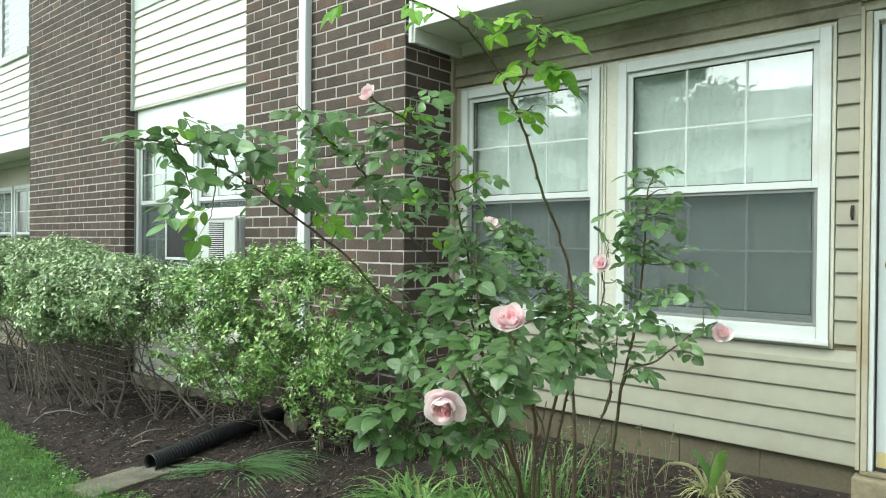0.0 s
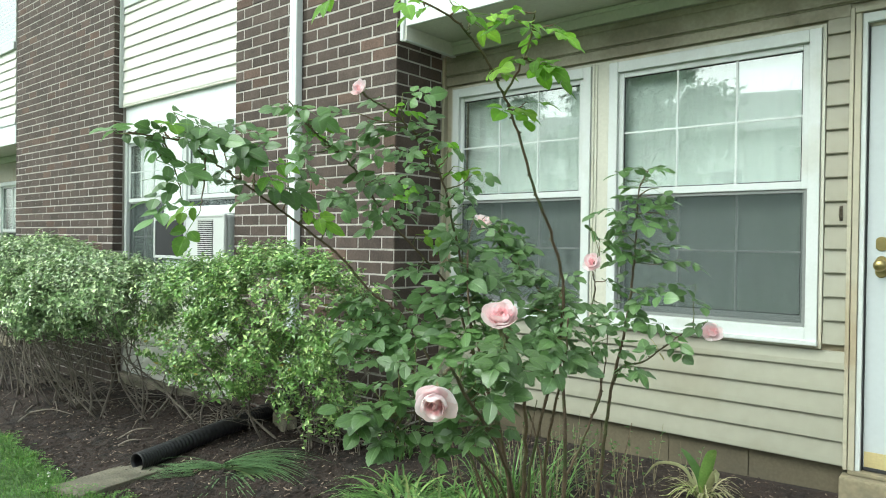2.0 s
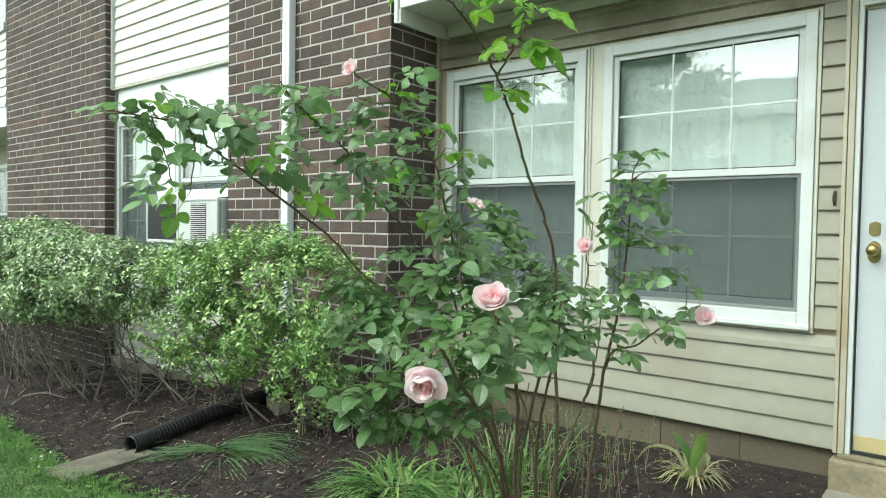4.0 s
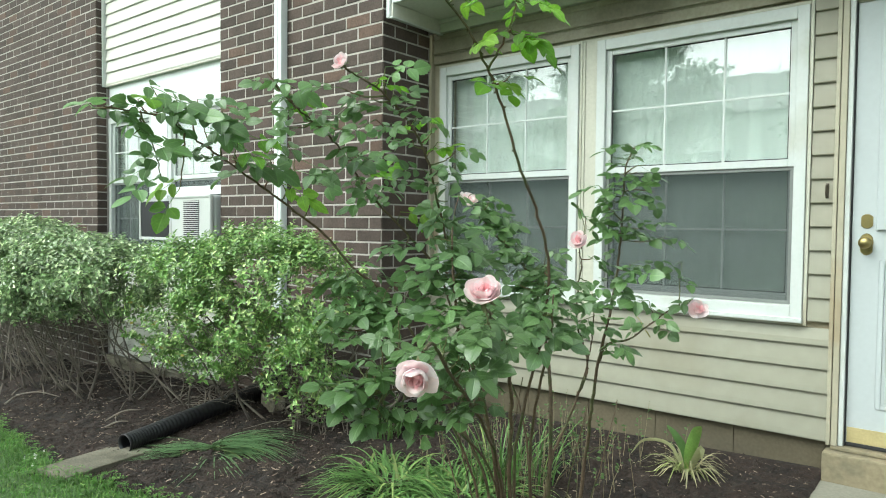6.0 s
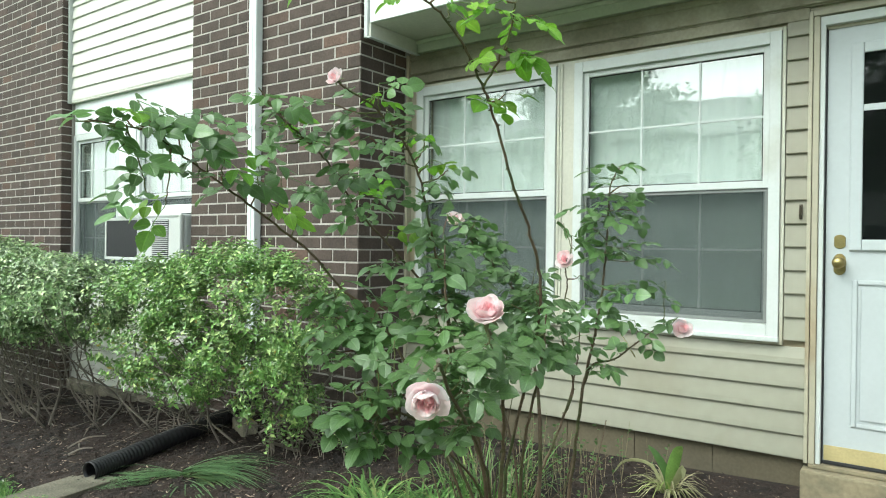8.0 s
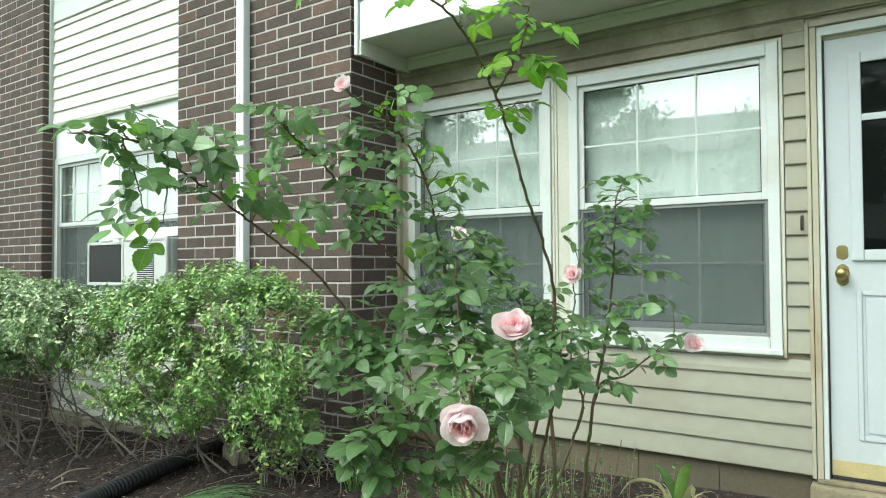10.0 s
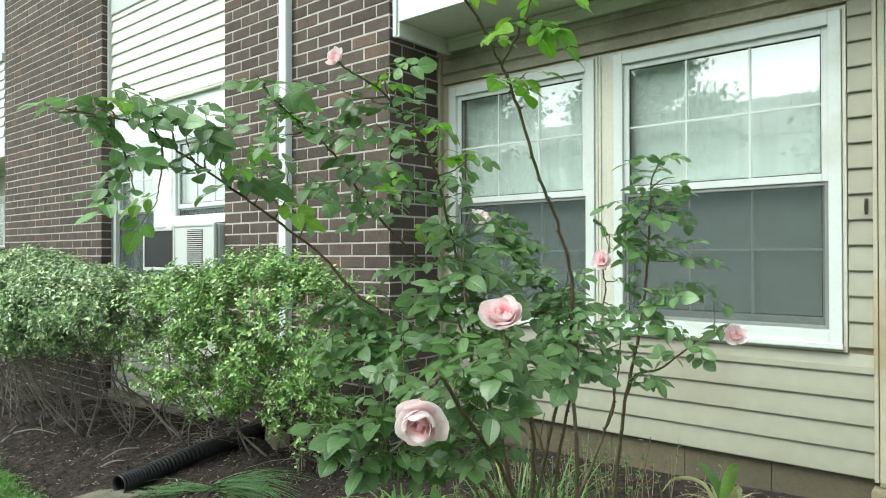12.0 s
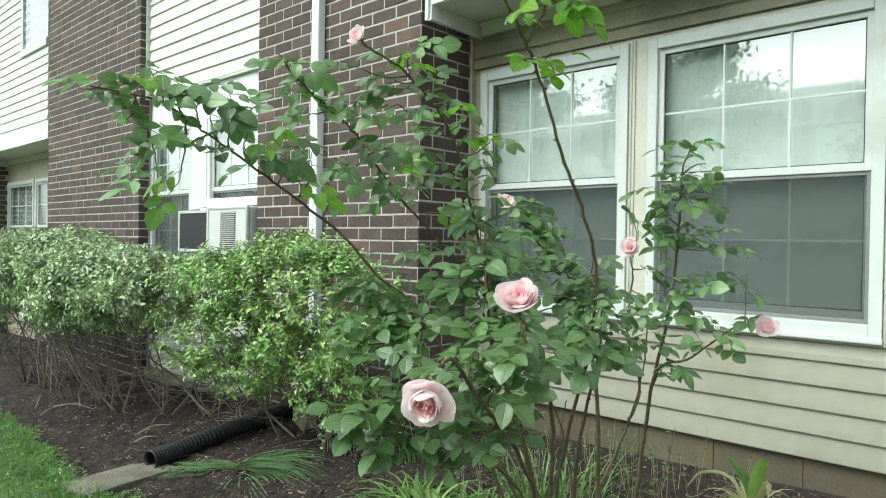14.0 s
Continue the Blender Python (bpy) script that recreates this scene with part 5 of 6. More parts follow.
        for k, p in enumerate(places):
            fresh = places in (left_sprays, mid_sprays, top_sprays) and k % 6 == 2
            spray(rng, bush, lines, p, n, size, YOUNGS if fresh else LEAVES, 0.30 if places is left_sprays else 0.36, droop + (0.35 if places is left_sprays and k in (7, 8) else 0.0), (0.45, -0.75) if places in (left_sprays, mid_sprays, top_sprays) else (0.14, -0.36))
    for ln, lo, every, size in ((left, 0.62, 0.15, 0.75), (mid, 0.52, 0.15, 0.7), (top, 0.5, 0.14, 0.65)):
        clothe(rng, bush, ln[:-3], lo, every, size, LEAVES)
    for _ in range(6):
        dx, dy = rng.uniform(-0.26, 0.26), rng.uniform(-0.1, 0.22)
        cane(rng, bush, [foot(dx, dy), (-1.0 + 0.9 * dx + rng.uniform(-0.04, 0.1), 1.76 + dy, 0.28), (-0.95 + dx * 1.7, 1.72 + dy * 1.6, rng.uniform(0.40, 0.65))], rng.uniform(0.0016, 0.0028), 0.0015, "stem", False)
    rose(random.Random(71), bush, (-0.622, 1.092, 0.980), (0.32, -0.54, 0.74), 0.066, 30, 0.22)
    rose(random.Random(75), bush, (-0.535, 0.800, 0.872), (0.36, -0.70, -0.36), 0.055, 44, 0.40)
    rose(random.Random(73), bush, (-1.040, 1.105, 1.475), (0.1, -0.8, 0.35), 0.036, 20, 0.5)
    rose(random.Random(74), bush, (-1.270, 1.914, 1.196), (0.6, -0.3, 0.7), 0.052, 14, 0.9)
    join_rest(bush, LEAF)
    join_rest(bush, YOUNG)


def second_rose_bush():
    rng = random.Random(12)
    g = ground_z(-1.05, 2.35)
    bush = thing("rose_bush", (-1.06, 2.35, g), "slender upright rose bush with two pink blooms before the siding", "rose bush")
    S1 = cane(rng, bush, [(-1.08, 2.36, g - 0.02), (-1.04, 2.36, 0.24), (-1.02, 2.35, 0.39), (-0.99, 2.34, 0.58), (-0.96, 2.36, 0.75), (-0.94, 2.38, 0.92), (-0.92, 2.37, 1.08), (-0.91, 2.36, 1.21), (-0.90, 2.36, 1.33), (-0.86, 2.35, 1.39)], 0.008, 0.002)
    clothe(rng, bush, S1, 0.55, 0.05, 0.78, LEAVES)
    side_shoots(rng, bush, S1, 6, 0.50, 0.98, 0.13, 0.74, LEAVES, (0, 0, 0.05))
    S2 = cane(rng, bush, [(-1.17, 2.20, g - 0.02), (-1.11, 2.23, 0.24), (-1.08, 2.26, 0.35), (-1.04, 2.30, 0.49), (-1.02, 2.32, 0.58), (-1.02, 2.29, 0.67), (-1.03, 2.25, 0.76), (-1.03, 2.26, 0.87), (-1.01, 2.24, 0.96), (-0.995, 2.19, 1.035)], 0.006, 0.002)
    clothe(rng, bush, S2[:-8], 0.62, 0.07, 0.9, LEAVES)
    S3 = cane(rng, bush, [(-0.985, 2.34, 0.60), (-0.96, 2.36, 0.67), (-0.90, 2.41, 0.69), (-0.83, 2.44, 0.75), (-0.76, 2.47, 0.81), (-0.70, 2.51, 0.815)], 0.0045, 0.002)
    clothe(rng, bush, S3, 0.2, 0.08, 0.9, LEAVES)
    S4 = cane(rng, bush, [(-1.05, 2.29, 0.46), (-1.01, 2.30, 0.60), (-0.99, 2.30, 0.74), (-0.99, 2.29, 0.86)], 0.003, 0.0018, "twig", False)
    clothe(rng, bush, S4, 0.6, 0.05, 0.8, LEAVES)
    sprays = [
        (-0.92, 2.30, 1.40), (-0.82, 2.34, 1.39), (-0.93, 2.29, 1.25), (-0.99, 2.23, 1.25), (-0.93, 2.24, 1.21), (-0.84, 2.33, 1.30),
        (-0.81, 2.38, 1.30), (-0.84, 2.30, 1.22), (-1.00, 2.21, 1.18), (-0.94, 2.24, 1.14), (-0.92, 2.27, 1.10), (-0.82, 2.34, 1.14),
        (-0.78, 2.41, 1.11), (-0.73, 2.45, 1.07), (-0.85, 2.33, 1.09), (-0.91, 2.25, 1.00), (-0.81, 2.40, 0.98), (-0.75, 2.44, 0.98),
        (-0.83, 2.34, 0.95), (-0.94, 2.24, 0.91), (-1.00, 2.18, 0.87), (-0.88, 2.28, 0.86), (-0.82, 2.34, 0.84), (-0.90, 2.23, 0.79),
        (-0.87, 2.27, 0.70), (-0.90, 2.25, 0.66), (-0.73, 2.48, 0.85), (-1.02, 2.14, 0.81)]
    for p in sprays:
        spray(rng, bush, [S1[6:], S2[8:], S3[3:]], p, 2, 0.86, LEAVES, 0.36, 0.05)
    dl = compound_leaf(rng, "leaf", DRYLEAF, 1, 0.7)
    put("leaf", dl, Matrix.Translation((-0.85, 2.43, 0.752)) @ Matrix.Rotation(0.9, 4, "Z") @ Matrix.Rotation(0.7, 4, "Y") @ Matrix.Translation((-0.045, 0, 0)), bush, "withered yellow leaf")
    rose(random.Random(78), bush, (-0.992, 2.178, 1.058), (0.1, -0.8, 0.5), 0.058, 24, 0.8)
    rose(random.Random(77), bush, (-0.680, 2.495, 0.815), (0.35, -0.65, 0.60), 0.060, 24, 0.7)


near_rose_bush()
second_rose_bush()


# ---- hedges ----
def hedge(name, label, lobes, count, leaf, material, stems, seed, hollow=0.55, gap=-0.12, old_leaves=0):
    """A clipped shrub: many small leaves in tufts over lumpy lobes, thinning below, on bare branching stems."""
    rng = random.Random(seed)
    base = lobes[0][0]
    h = thing(name, (base[0], base[1], ground_z(base[0], base[1])), label, "hedge")
    v, f = [], []
    total = sum(r[0] * r[1] + r[0] * r[2] + r[1] * r[2] for _, r in lobes)
    for c, r in lobes:
        want = int(count * (r[0] * r[1] + r[0] * r[2] + r[1] * r[2]) / total)
        made = 0
        while made < want:
            d = Vector((rng.gauss(0, 1), rng.gauss(0, 1), rng.gauss(0, 1))).normalized()
            k = rng.uniform(hollow, 1.0) ** 0.6
            lump = 1 + 0.16 * noise.noise(d * 3.1 + Vector(c)) + 0.12 * noise.noise(d * 7 + Vector(c))
            p = Vector((c[0] + d.x * r[0] * k * lump, c[1] + d.y * r[1] * k * lump, c[2] + d.z * r[2] * k * lump))
            if noise.noise(p * 4.2) + 0.6 * noise.noise(p * 11) < gap and rng.random() < 0.95 and d.z < 0.75:
                continue
            tuft = (Vector((d.x, d.y, d.z + 0.7)) + 0.4 * Vector((rng.gauss(0, 1), rng.gauss(0, 1), rng.gauss(0, 1)))).normalized()
            for j in range(9):
                q = p + tuft * (leaf * 0.33 * j) + Vector((rng.gauss(0, 0.004), rng.gauss(0, 0.004), rng.gauss(0, 0.004)))
                g = j * 2.4 + rng.random()
                o = (Matrix.Rotation(g, 3, tuft) @ tuft.orthogonal().normalized() + 0.55 * tuft).normalized()
                s = o.cross(tuft).normalized()
                nrm = s.cross(o)
                L, W = leaf * rng.uniform(0.7, 1.2), leaf * 0.58 * rng.uniform(0.8, 1.15)
                b = len(v)
                v += [tuple(q), tuple(q + o * L * 0.42 + s * W * 0.5 + nrm * W * 0.18), tuple(q + o * L - nrm * L * 0.18), tuple(q + o * L * 0.42 - s * W * 0.5 + nrm * W * 0.18)]
                f += [(b, b + 1, b + 2), (b, b + 2, b + 3)]
                made += 1
    lv = raw("foliage", v, f, material, h)
    lv["kind"] = "stuff"
    v, f = [], []
    for _ in range(old_leaves):
        c, r = rng.choice(lobes)
        d = Vector((rng.gauss(0, 1), -abs(rng.gauss(0, 1)), rng.gauss(-0.2, 0.7))).normalized()
        p = Vector((c[0] + d.x * r[0], c[1] + d.y * r[1], c[2] + d.z * r[2]))
        a = Vector((rng.gauss(0, 1), rng.gauss(0, 1), rng.gauss(-0.3, 0.6))).normalized()
        leaflet(v, f, p, a, a.orthogonal().normalized(), leaf * rng.uniform(0.8, 1.2), leaf * 0.5, 0.2, 0.2)
    if v:
        raw("old_leaves", v, f, BLUSH, h, "scattered yellowing leaves")["kind"] = "stuff"
    for sx, sy, n in stems:
        v, f = [], []
        gz = ground_z(sx, sy) - 0.03
        for _ in range(n):
            c, r = min(lobes, key=lambda q: abs(q[0][0] - sx) + rng.uniform(0, 0.5))
            end = Vector((sx + rng.gauss(0, 0.30), c[1] + rng.uniform(-0.7, 0.5) * r[1], c[2] + rng.uniform(-0.5, 0.6) * r[2]))
            a = Vector((sx + rng.gauss(0, 0.07), sy + rng.gauss(0, 0.06), gz))
            b1 = a.lerp(end, 0.33) + Vector((rng.gauss(0, 0.09), rng.gauss(0, 0.07), rng.uniform(-0.04, 0.05)))
            b2 = a.lerp(end, 0.68) + Vector((rng.gauss(0, 0.10), rng.gauss(0, 0.08), rng.uniform(-0.04, 0.06)))
            ln = smooth_line([a, b1, b2, end], 4)
            tube_data(ln, rng.uniform(0.005, 0.012), 0.0028, 6, v, f)
            for _ in range(18):
                i = rng.randrange(2, len(ln) - 1)
                t = ln[i] + Vector((rng.gauss(0, 0.14), rng.gauss(0, 0.14), rng.uniform(-0.10, 0.14)))
                tube_data([ln[i], ln[i].lerp(t, 0.5) + Vector((rng.gauss(0, 0.015), rng.gauss(0, 0.015), 0.015)), t], 0.0026, 0.0012, 4, v, f)
        raw("branchwork", v, f, BARK, h, "bare grey-brown branches", smooth=True)["kind"] = "stuff"


hedge("hedge", "clipped green hedge shrub with small leaves and gaps", [((-3.30, 2.52, 0.66), (0.62, 0.36, 0.38)), ((-3.88, 2.42, 0.57), (0.44, 0.36, 0.38)), ((-2.92, 2.62, 0.62), (0.34, 0.28, 0.34)), ((-3.65, 2.40, 0.40), (0.50, 0.32, 0.24)), ((-3.0, 2.60, 0.24), (0.28, 0.20, 0.20))],
      20000, 0.033, HEDGE, [(-3.1, 2.85, 5), (-3.45, 2.75, 4), (-3.8, 2.65, 4), (-4.05, 2.6, 3), (-2.85, 2.9, 5)], 31, 0.60, 0.22, 60)
hedge("hedge", "long clipped grey-green hedge in front of the bay", [((-5.2, 2.35, 0.66), (0.85, 0.45, 0.26)), ((-6.5, 2.4, 0.74), (0.95, 0.48, 0.31)), ((-7.9, 2.45, 0.69), (1.0, 0.5, 0.35)), ((-5.6, 2.15, 0.57), (0.7, 0.3, 0.20))],
      48000, 0.040, HEDGE2, [(-4.6, 2.75, 3), (-4.95, 2.55, 4), (-5.45, 2.45, 5), (-5.95, 2.5, 6), (-6.5, 2.45, 7), (-7.1, 2.5, 7), (-7.7, 2.5, 7), (-5.2, 2.8, 3), (-6.2, 2.8, 5), (-7.0, 2.8, 7), (-7.6, 2.8, 6)], 32, 0.62, -0.04)
hedge("hedge", "long clipped grey-green hedge before the far recess", [((-9.6, 2.5, 0.50), (1.2, 0.5, 0.48)), ((-11.4, 2.5, 0.42), (1.3, 0.5, 0.46))], 13000, 0.044, HEDGE2, [(-9.4, 2.5, 8), (-11.2, 2.5, 8)], 33)


def fallen_twigs():
    rng = random.Random(8)
    for _ in range(16):
        x, y = rng.uniform(-6.4, -4.2), rng.uniform(2.0, 2.75)
        z = ground_z(x, y) + 0.02
        L, g = rng.uniform(0.2, 0.6), rng.uniform(0, 6.3)
        pts = [(x, y, z), (x + L * 0.5 * math.cos(g), y + L * 0.25 * math.sin(g), z + rng.uniform(0.0, 0.10)), (x + L * math.cos(g), y + L * 0.5 * math.sin(g), ground_z(x + L * math.cos(g), y) + 0.02 + rng.uniform(0, 0.06))]
        t = thing("fallen_branch", pts[0], "bare grey twig lying under the hedge", "twig", "twigs under the hedge")
        v, f = tube_data(smooth_line(pts, 5), rng.uniform(0.005, 0.010), 0.003, 5)
        raw("twig", v, f, BARK, t, smooth=True)


fallen_twigs()


# ---- blades, clumps and weeds ----
def clump(name, label, cx, cy, rx, ry, n, length, width, spread, droop, material, seed, lean=(0, 0), start=0.25, lie=1.0):
    rng = random.Random(seed)
    v, f = [], []
    base = ground_z(cx, cy)
    for _ in range(n):
        g = rng.uniform(0, 6.283)
        k = math.sqrt(rng.random())
        x, y = cx + rx * k * math.cos(g), cy + ry * k * math.sin(g)
        a = g + rng.gauss(0, 0.6)
        dx, dy = math.cos(a) + lean[0], math.sin(a) + lean[1]
        q = math.hypot(dx, dy) or 1.0
        dx, dy = dx / q, dy / q
        h, w = length * rng.uniform(0.55, 1.2), width * rng.uniform(0.6, 1.2) / 2
        out, b, segs = spread * rng.uniform(0.45, 1.15), len(v), 6
        z0 = ground_z(x, y) - 0.01
        for j in range(segs + 1):
            s = j / segs
            ang = out * (start + s * droop)
            hor = h * s * math.sin(min(1.5, ang))
            ver = max(0.012, h * s * math.cos(min(2.0, ang * (0.7 + 0.5 * s)))) if j else 0
            ww = w * (1 - s ** 2.5) + 0.0006
            px, py = x + dx * hor, y + dy * hor
            v += [(px - dy * ww, py + dx * ww, z0 + lie * ver + 0.2 * ww), (px, py, z0 + lie * ver - 0.1 * ww), (px + dy * ww, py - dx * ww, z0 + lie * ver + 0.2 * ww)]
        for j in range(segs):
            for e in (0, 1):
                f.append((b + 3 * j + e, b + 3 * j + e + 1, b + 3 * j + e + 4, b + 3 * j + e + 3))
    c = thing(name, (cx, cy, base), label, "plant")
    raw("tuft", v, f, material, c, smooth=True)["kind"] = "stuff"
    return c


clump("grass_clump", "flattened blue-green bulb leaves lying on mulch", -3.22, 2.20, 0.11, 0.07, 320, 0.50, 0.0080, 1.75, 0.70, CUT, 51, (2.2, 1.2), 0.75, 0.46)
clump("grass_clump", "flattened pale green bulb leaves beside the pipe", -3.22, 2.17, 0.06, 0.05, 80, 0.38, 0.0070, 1.75, 0.70, CUT, 52, (-2.4, -2.6), 0.75, 0.40)
clump("grass_clump", "sprawling blue-green bulb leaves on dark mulch", -3.14, 2.14, 0.08, 0.06, 40, 0.38, 0.0075, 1.75, 0.70, CUT, 59, (1.3, -0.3), 0.75, 0.40)
clump("daylily_clump", "lush yellow-green grassy clump under the rose bush", -2.02, 2.35, 0.18, 0.15, 330, 0.30, 0.010, 1.6, 0.85, CLUMP, 53, (0, 0), 0.5, 0.75)
clump("daylily_clump", "lush yellow-green grassy clump under the rose bush", -1.68, 2.42, 0.20, 0.16, 330, 0.30, 0.010, 1.6, 0.85, CLUMP, 54, (0, 0), 0.5, 0.75)
clump("daylily_clump", "upright yellow-green grassy blades under the rose bush", -1.62, 2.70, 0.24, 0.16, 95, 0.32, 0.008, 0.7, 0.9, CLUMP, 55)
clump("daylily_clump", "lush yellow-green grassy clump under the rose bush", -1.35, 2.05, 0.16, 0.15, 240, 0.26, 0.009, 1.6, 0.85, CLUMP, 56, (0, 0), 0.5, 0.75)
clump("grass_tuft", "small green grass tuft at the brick pier", -2.55, 2.85, 0.10, 0.08, 60, 0.22, 0.007, 0.8, 0.9, CLUMP, 57)


clump("dry_grass_tuft", "flattened dry grass at the foot of the rose bush", -1.30, 2.45, 0.30, 0.24, 230, 0.15, 0.0035, 1.7, 0.8, DRY, 60, (0, 0), 0.7, 0.40)


def lily():
    """Broad upright leaves over a tuft of narrow yellowed blades."""
    rng = random.Random(14)
    c = clump("lily_plant", "small lily plant with broad leaf and yellowing blades", -0.955, 3.22, 0.05, 0.04, 70, 0.19, 0.008, 1.35, 1.1, STRAW, 58)
    z = ground_z(-0.95, 3.22)
    for pts, w, mt in (([(-0.945, 3.22, z), (-0.93, 3.21, z + 0.10), (-0.905, 3.21, z + 0.20), (-0.885, 3.20, z + 0.235)], 0.056, LILY),
                       ([(-0.95, 3.23, z), (-0.96, 3.22, z + 0.09), (-1.00, 3.20, z + 0.17), (-1.04, 3.19, z + 0.215)], 0.035, CLUMP),
                       ([(-0.94, 3.21, z), (-0.90, 3.19, z + 0.08), (-0.87, 3.18, z + 0.14), (-0.868, 3.17, z + 0.09)], 0.034, STRAW),
                       ([(-0.96, 3.22, z), (-1.03, 3.20, z + 0.12), (-1.14, 3.17, z + 0.125), (-1.20, 3.15, z + 0.05)], 0.016, STRAW)):
        line = smooth_line(pts, 4)
        v, f, n = [], [], len(line)
        for i, q in enumerate(line):
            s = i / (n - 1)
            ww = w / 2 * (math.sin(math.pi * (0.12 + 0.88 * s)) ** 0.8 + 0.05)
            d = (line[min(i + 1, n - 1)] - line[max(0, i - 1)]).normalized()
            sd = d.cross(Vector((-0.6, 0.8, 0.1))).normalized()
            nr = sd.cross(d)
            v += [tuple(q - sd * ww + nr * ww * 0.35), tuple(q), tuple(q + sd * ww + nr * ww * 0.35)]
        for i in range(n - 1):
            f += [(3 * i, 3 * i + 1, 3 * i + 4, 3 * i + 3), (3 * i + 1, 3 * i + 2, 3 * i + 5, 3 * i + 4)]
        raw("leaf", v, f, mt, c, smooth=True)


lily()


def weeds():
    """Thin stalks with seed heads and small leaves, along the wall."""
    rng = random.Random(15)
    v, f, lv, lf, spots = [], [], [], [], []
    for _ in range(130):
        x, y = rng.gauss(-1.55, 0.33), rng.uniform(2.5, 3.35)
        if x > -1.0:
            continue
        z = ground_z(x, y)
        h = rng.uniform(0.10, 0.30)
        top = Vector((x + rng.gauss(0, 0.03), y + rng.gauss(0, 0.03), z + h))
        ln = [Vector((x, y, z - 0.01)), Vector((x, y, z)).lerp(top, 0.5) + Vector((rng.gauss(0, 0.008), 0, 0)), top]
        tube_data(ln, 0.0016, 0.0009, 4, v, f)
        for _ in range(5):
            p = ln[1].lerp(top, rng.uniform(0.1, 1.0))
            a = Vector((rng.gauss(0, 1), rng.gauss(0, 1), rng.uniform(0, 1))).normalized()
            leaflet(lv, lf, p, a, Vector((-a.y, -0.6, 1)).normalized(), rng.uniform(0.012, 0.028), rng.uniform(0.007, 0.014), 0.2, 0.2)
    w = tagged(raw("weeds", v, f, DRY), "thin dry weed stalks along the foundation", "weeds", kind="stuff")
    raw("weed_leaves", lv, lf, WEED, w)
    # sapling shoots at the foot of the brick
    v, f, lv, lf = [], [], [], []
    for _ in range(26):
        x, y = rng.uniform(-3.1, -2.55), rng.uniform(2.55, 2.95)
        z = ground_z(x, y)
        top = Vector((x + rng.gauss(0, 0.05), y + rng.gauss(0, 0.05), z + rng.uniform(0.15, 0.45)))
        tube_data([Vector((x, y, z - 0.01)), Vector((x, y, z)).lerp(top, 0.5), top], 0.003, 0.0012, 4, v, f)
        for k in range(10):
            p = Vector((x, y, z)).lerp(top, 0.3 + 0.07 * k)
            a = Vector((rng.gauss(0, 1), rng.gauss(0, 1), rng.uniform(-0.2, 0.6))).normalized()
            leaflet(lv, lf, p, a, Vector((-a.x, -0.7, 1)).normalized(), rng.uniform(0.018, 0.034), rng.uniform(0.012, 0.02), 0.2, 0.2)
    w = tagged(raw("saplings", v, f, BARK), "thin leafy shoots at the foot of the brick", "saplings", kind="stuff")
    raw("sapling_leaves", lv, lf, HEDGE, w)


weeds()


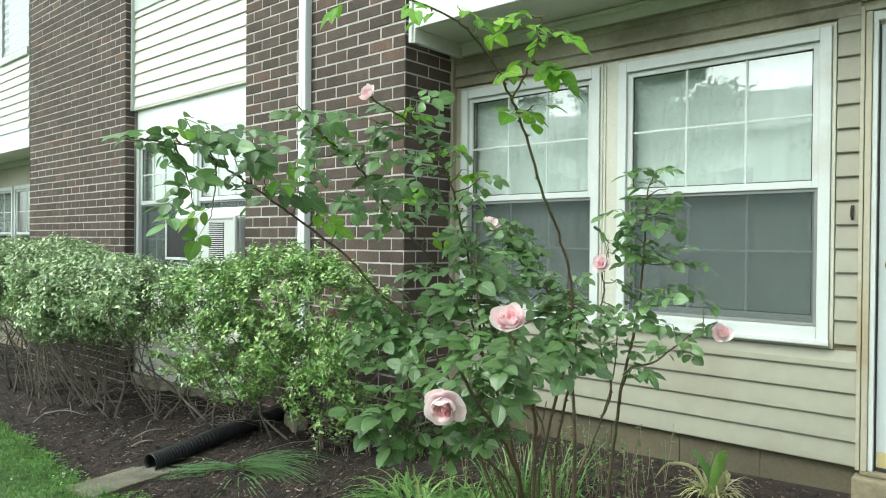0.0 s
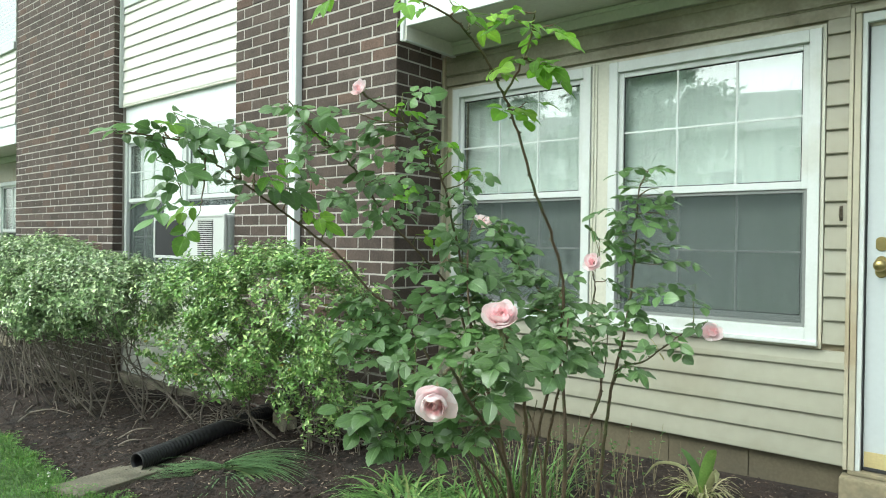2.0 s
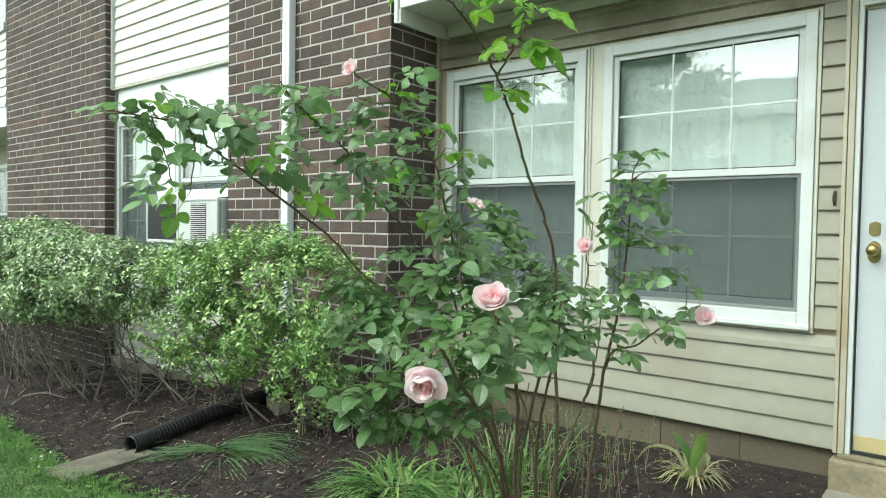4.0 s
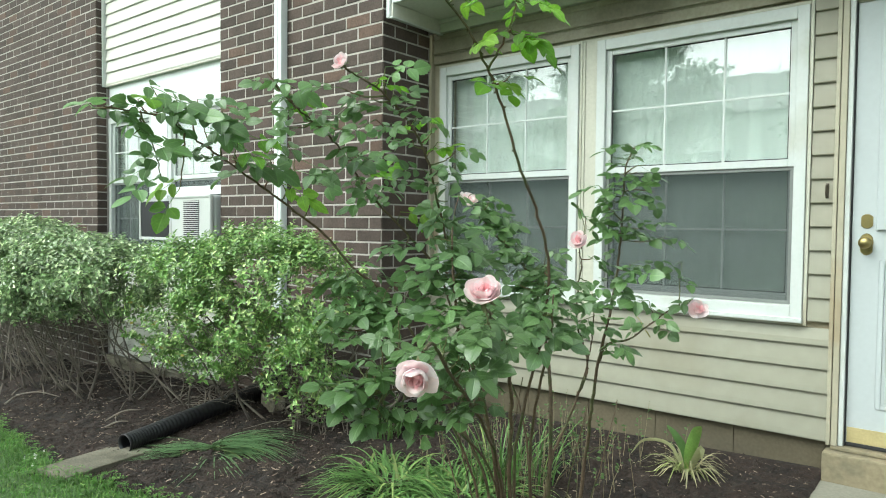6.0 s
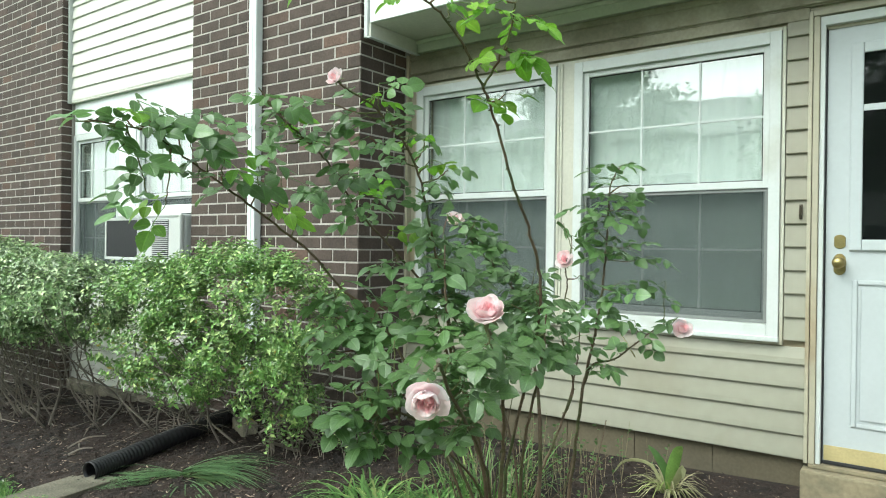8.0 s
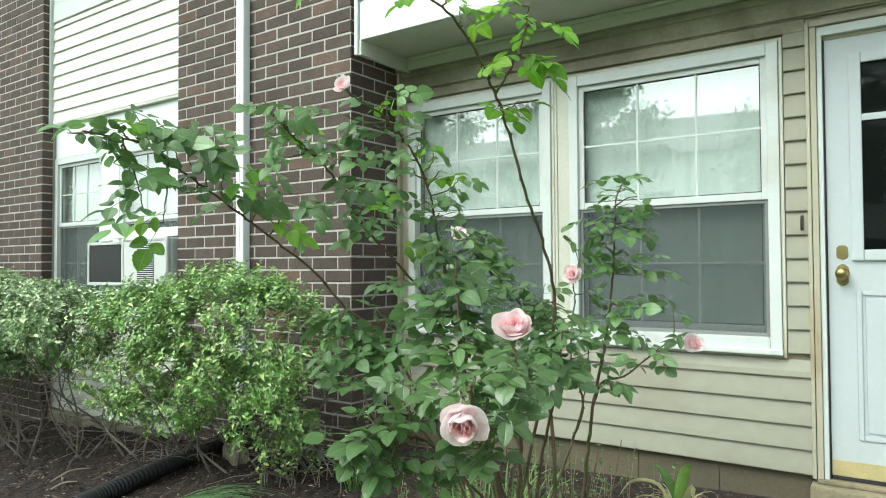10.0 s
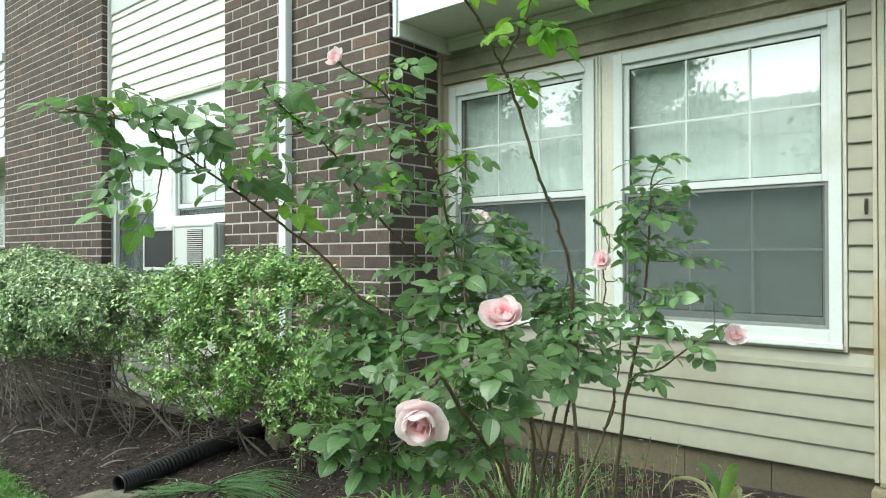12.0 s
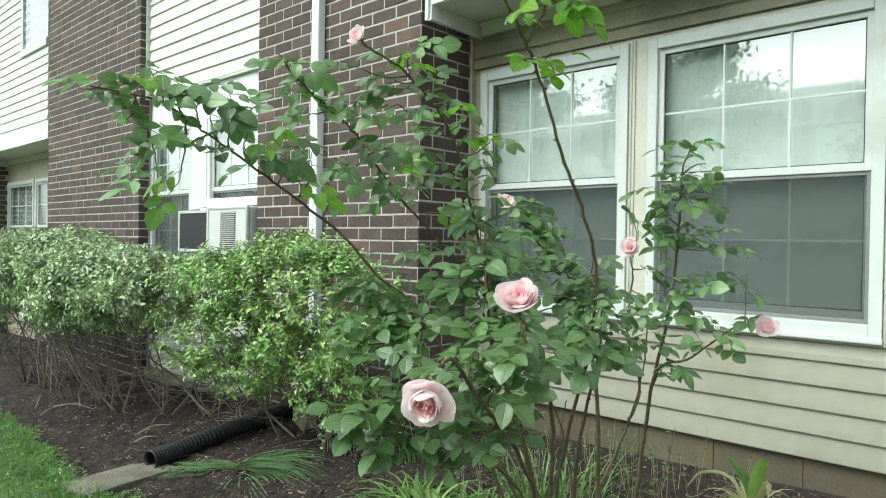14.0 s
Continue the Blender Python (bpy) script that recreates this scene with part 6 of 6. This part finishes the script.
# ---- across the lawn, behind the camera ----
def tree(x, y, h, crown, seed, leaf=0.15, count=11000):
    rng = random.Random(seed)
    z = ground_z(x, y)
    t = thing("tree", (x, y, z), "leafy tree across the lawn", "tree", "trees across the lawn")
    v, f = tube_data(smooth_line([(x, y, z - 0.2), (x + 0.1, y, z + h * 0.3), (x - 0.1, y + 0.1, z + h * 0.6), (x, y, z + h * 0.9)], 5), 0.22, 0.05, 10)
    tips = []
    for k in range(18):
        s = rng.uniform(0.3, 0.85)
        p = Vector((x, y, z + h * s))
        g = k * 2.4
        e = p + Vector((math.cos(g) * crown * rng.uniform(0.5, 0.95), math.sin(g) * crown * rng.uniform(0.5, 0.95), h * rng.uniform(0.05, 0.22)))
        tube_data([p, p.lerp(e, 0.5) + Vector((0, 0, 0.15)), e], 0.07, 0.015, 6, v, f)
        tips += [e, p.lerp(e, 0.6), p.lerp(e, 0.8)]
    tips.append(Vector((x, y, z + h)))
    raw("trunk", v, f, BARK, t, smooth=True)
    v, f = [], []
    for _ in range(count):
        c = rng.choice(tips)
        p = c + Vector((rng.gauss(0, 0.45), rng.gauss(0, 0.45), rng.gauss(0, 0.35))) * crown / 3
        a = Vector((rng.gauss(0, 1), rng.gauss(0, 1), rng.gauss(0, 1))).normalized()
        b, s = a.orthogonal().normalized(), leaf * rng.uniform(0.5, 1.1)
        c2 = a.cross(b)
        k = len(v)
        v += [tuple(p - a * s), tuple(p + b * s * 0.6), tuple(p + a * s), tuple(p - b * s * 0.6 + c2 * s * 0.2)]
        f += [(k, k + 1, k + 2), (k, k + 2, k + 3)]
    raw("crown", v, f, TREELEAF, t)["kind"] = "stuff"


tree(-11.4, -20.0, 9.6, 3.1, 61, count=16000)
tree(-15.6, -21.5, 6.9, 2.2, 62, count=6000)
tree(-20.5, -20.5, 9.4, 3.2, 63, count=14000)
tree(-3.0, -20.0, 9.6, 2.6, 64)


def opposite_house():
    h = thing("apartment_building", (-10, -34, -0.4), "pale two-storey apartment building across the lawn", "building")
    part("wall", box(-40, 22, -40, -32, -0.6, 7.4), SIDING_W, h)
    bm = bmesh.new()
    q = [bm.verts.new(p) for p in ((-41, -31.4, 7.4), (23, -31.4, 7.4), (23, -36, 10.3), (-41, -36, 10.3), (-41, -40.6, 7.4), (23, -40.6, 7.4))]
    bm.faces.new((q[0], q[1], q[2], q[3]))
    bm.faces.new((q[3], q[2], q[5], q[4]))
    bm.faces.new((q[0], q[3], q[4]))
    bm.faces.new((q[1], q[5], q[2]))
    bm.faces.new((q[0], q[4], q[5], q[1]))
    part("roof", bm, ROOF, h)
    for i in range(12):
        for z in (1.0, 4.0):
            x = -38 + i * 5
            w = part("window", frame_ring(x, x + 1.9, z, z + 1.4, 0.08, -32, -31.94), WHITE, h)
            # opaque pane, its dark colour standing for the unlit room
            part("pane", box(x + 0.08, x + 1.82, -31.97, -31.96, z + 0.08, z + 1.32), ROOM, w)


opposite_house()
build_bricks()
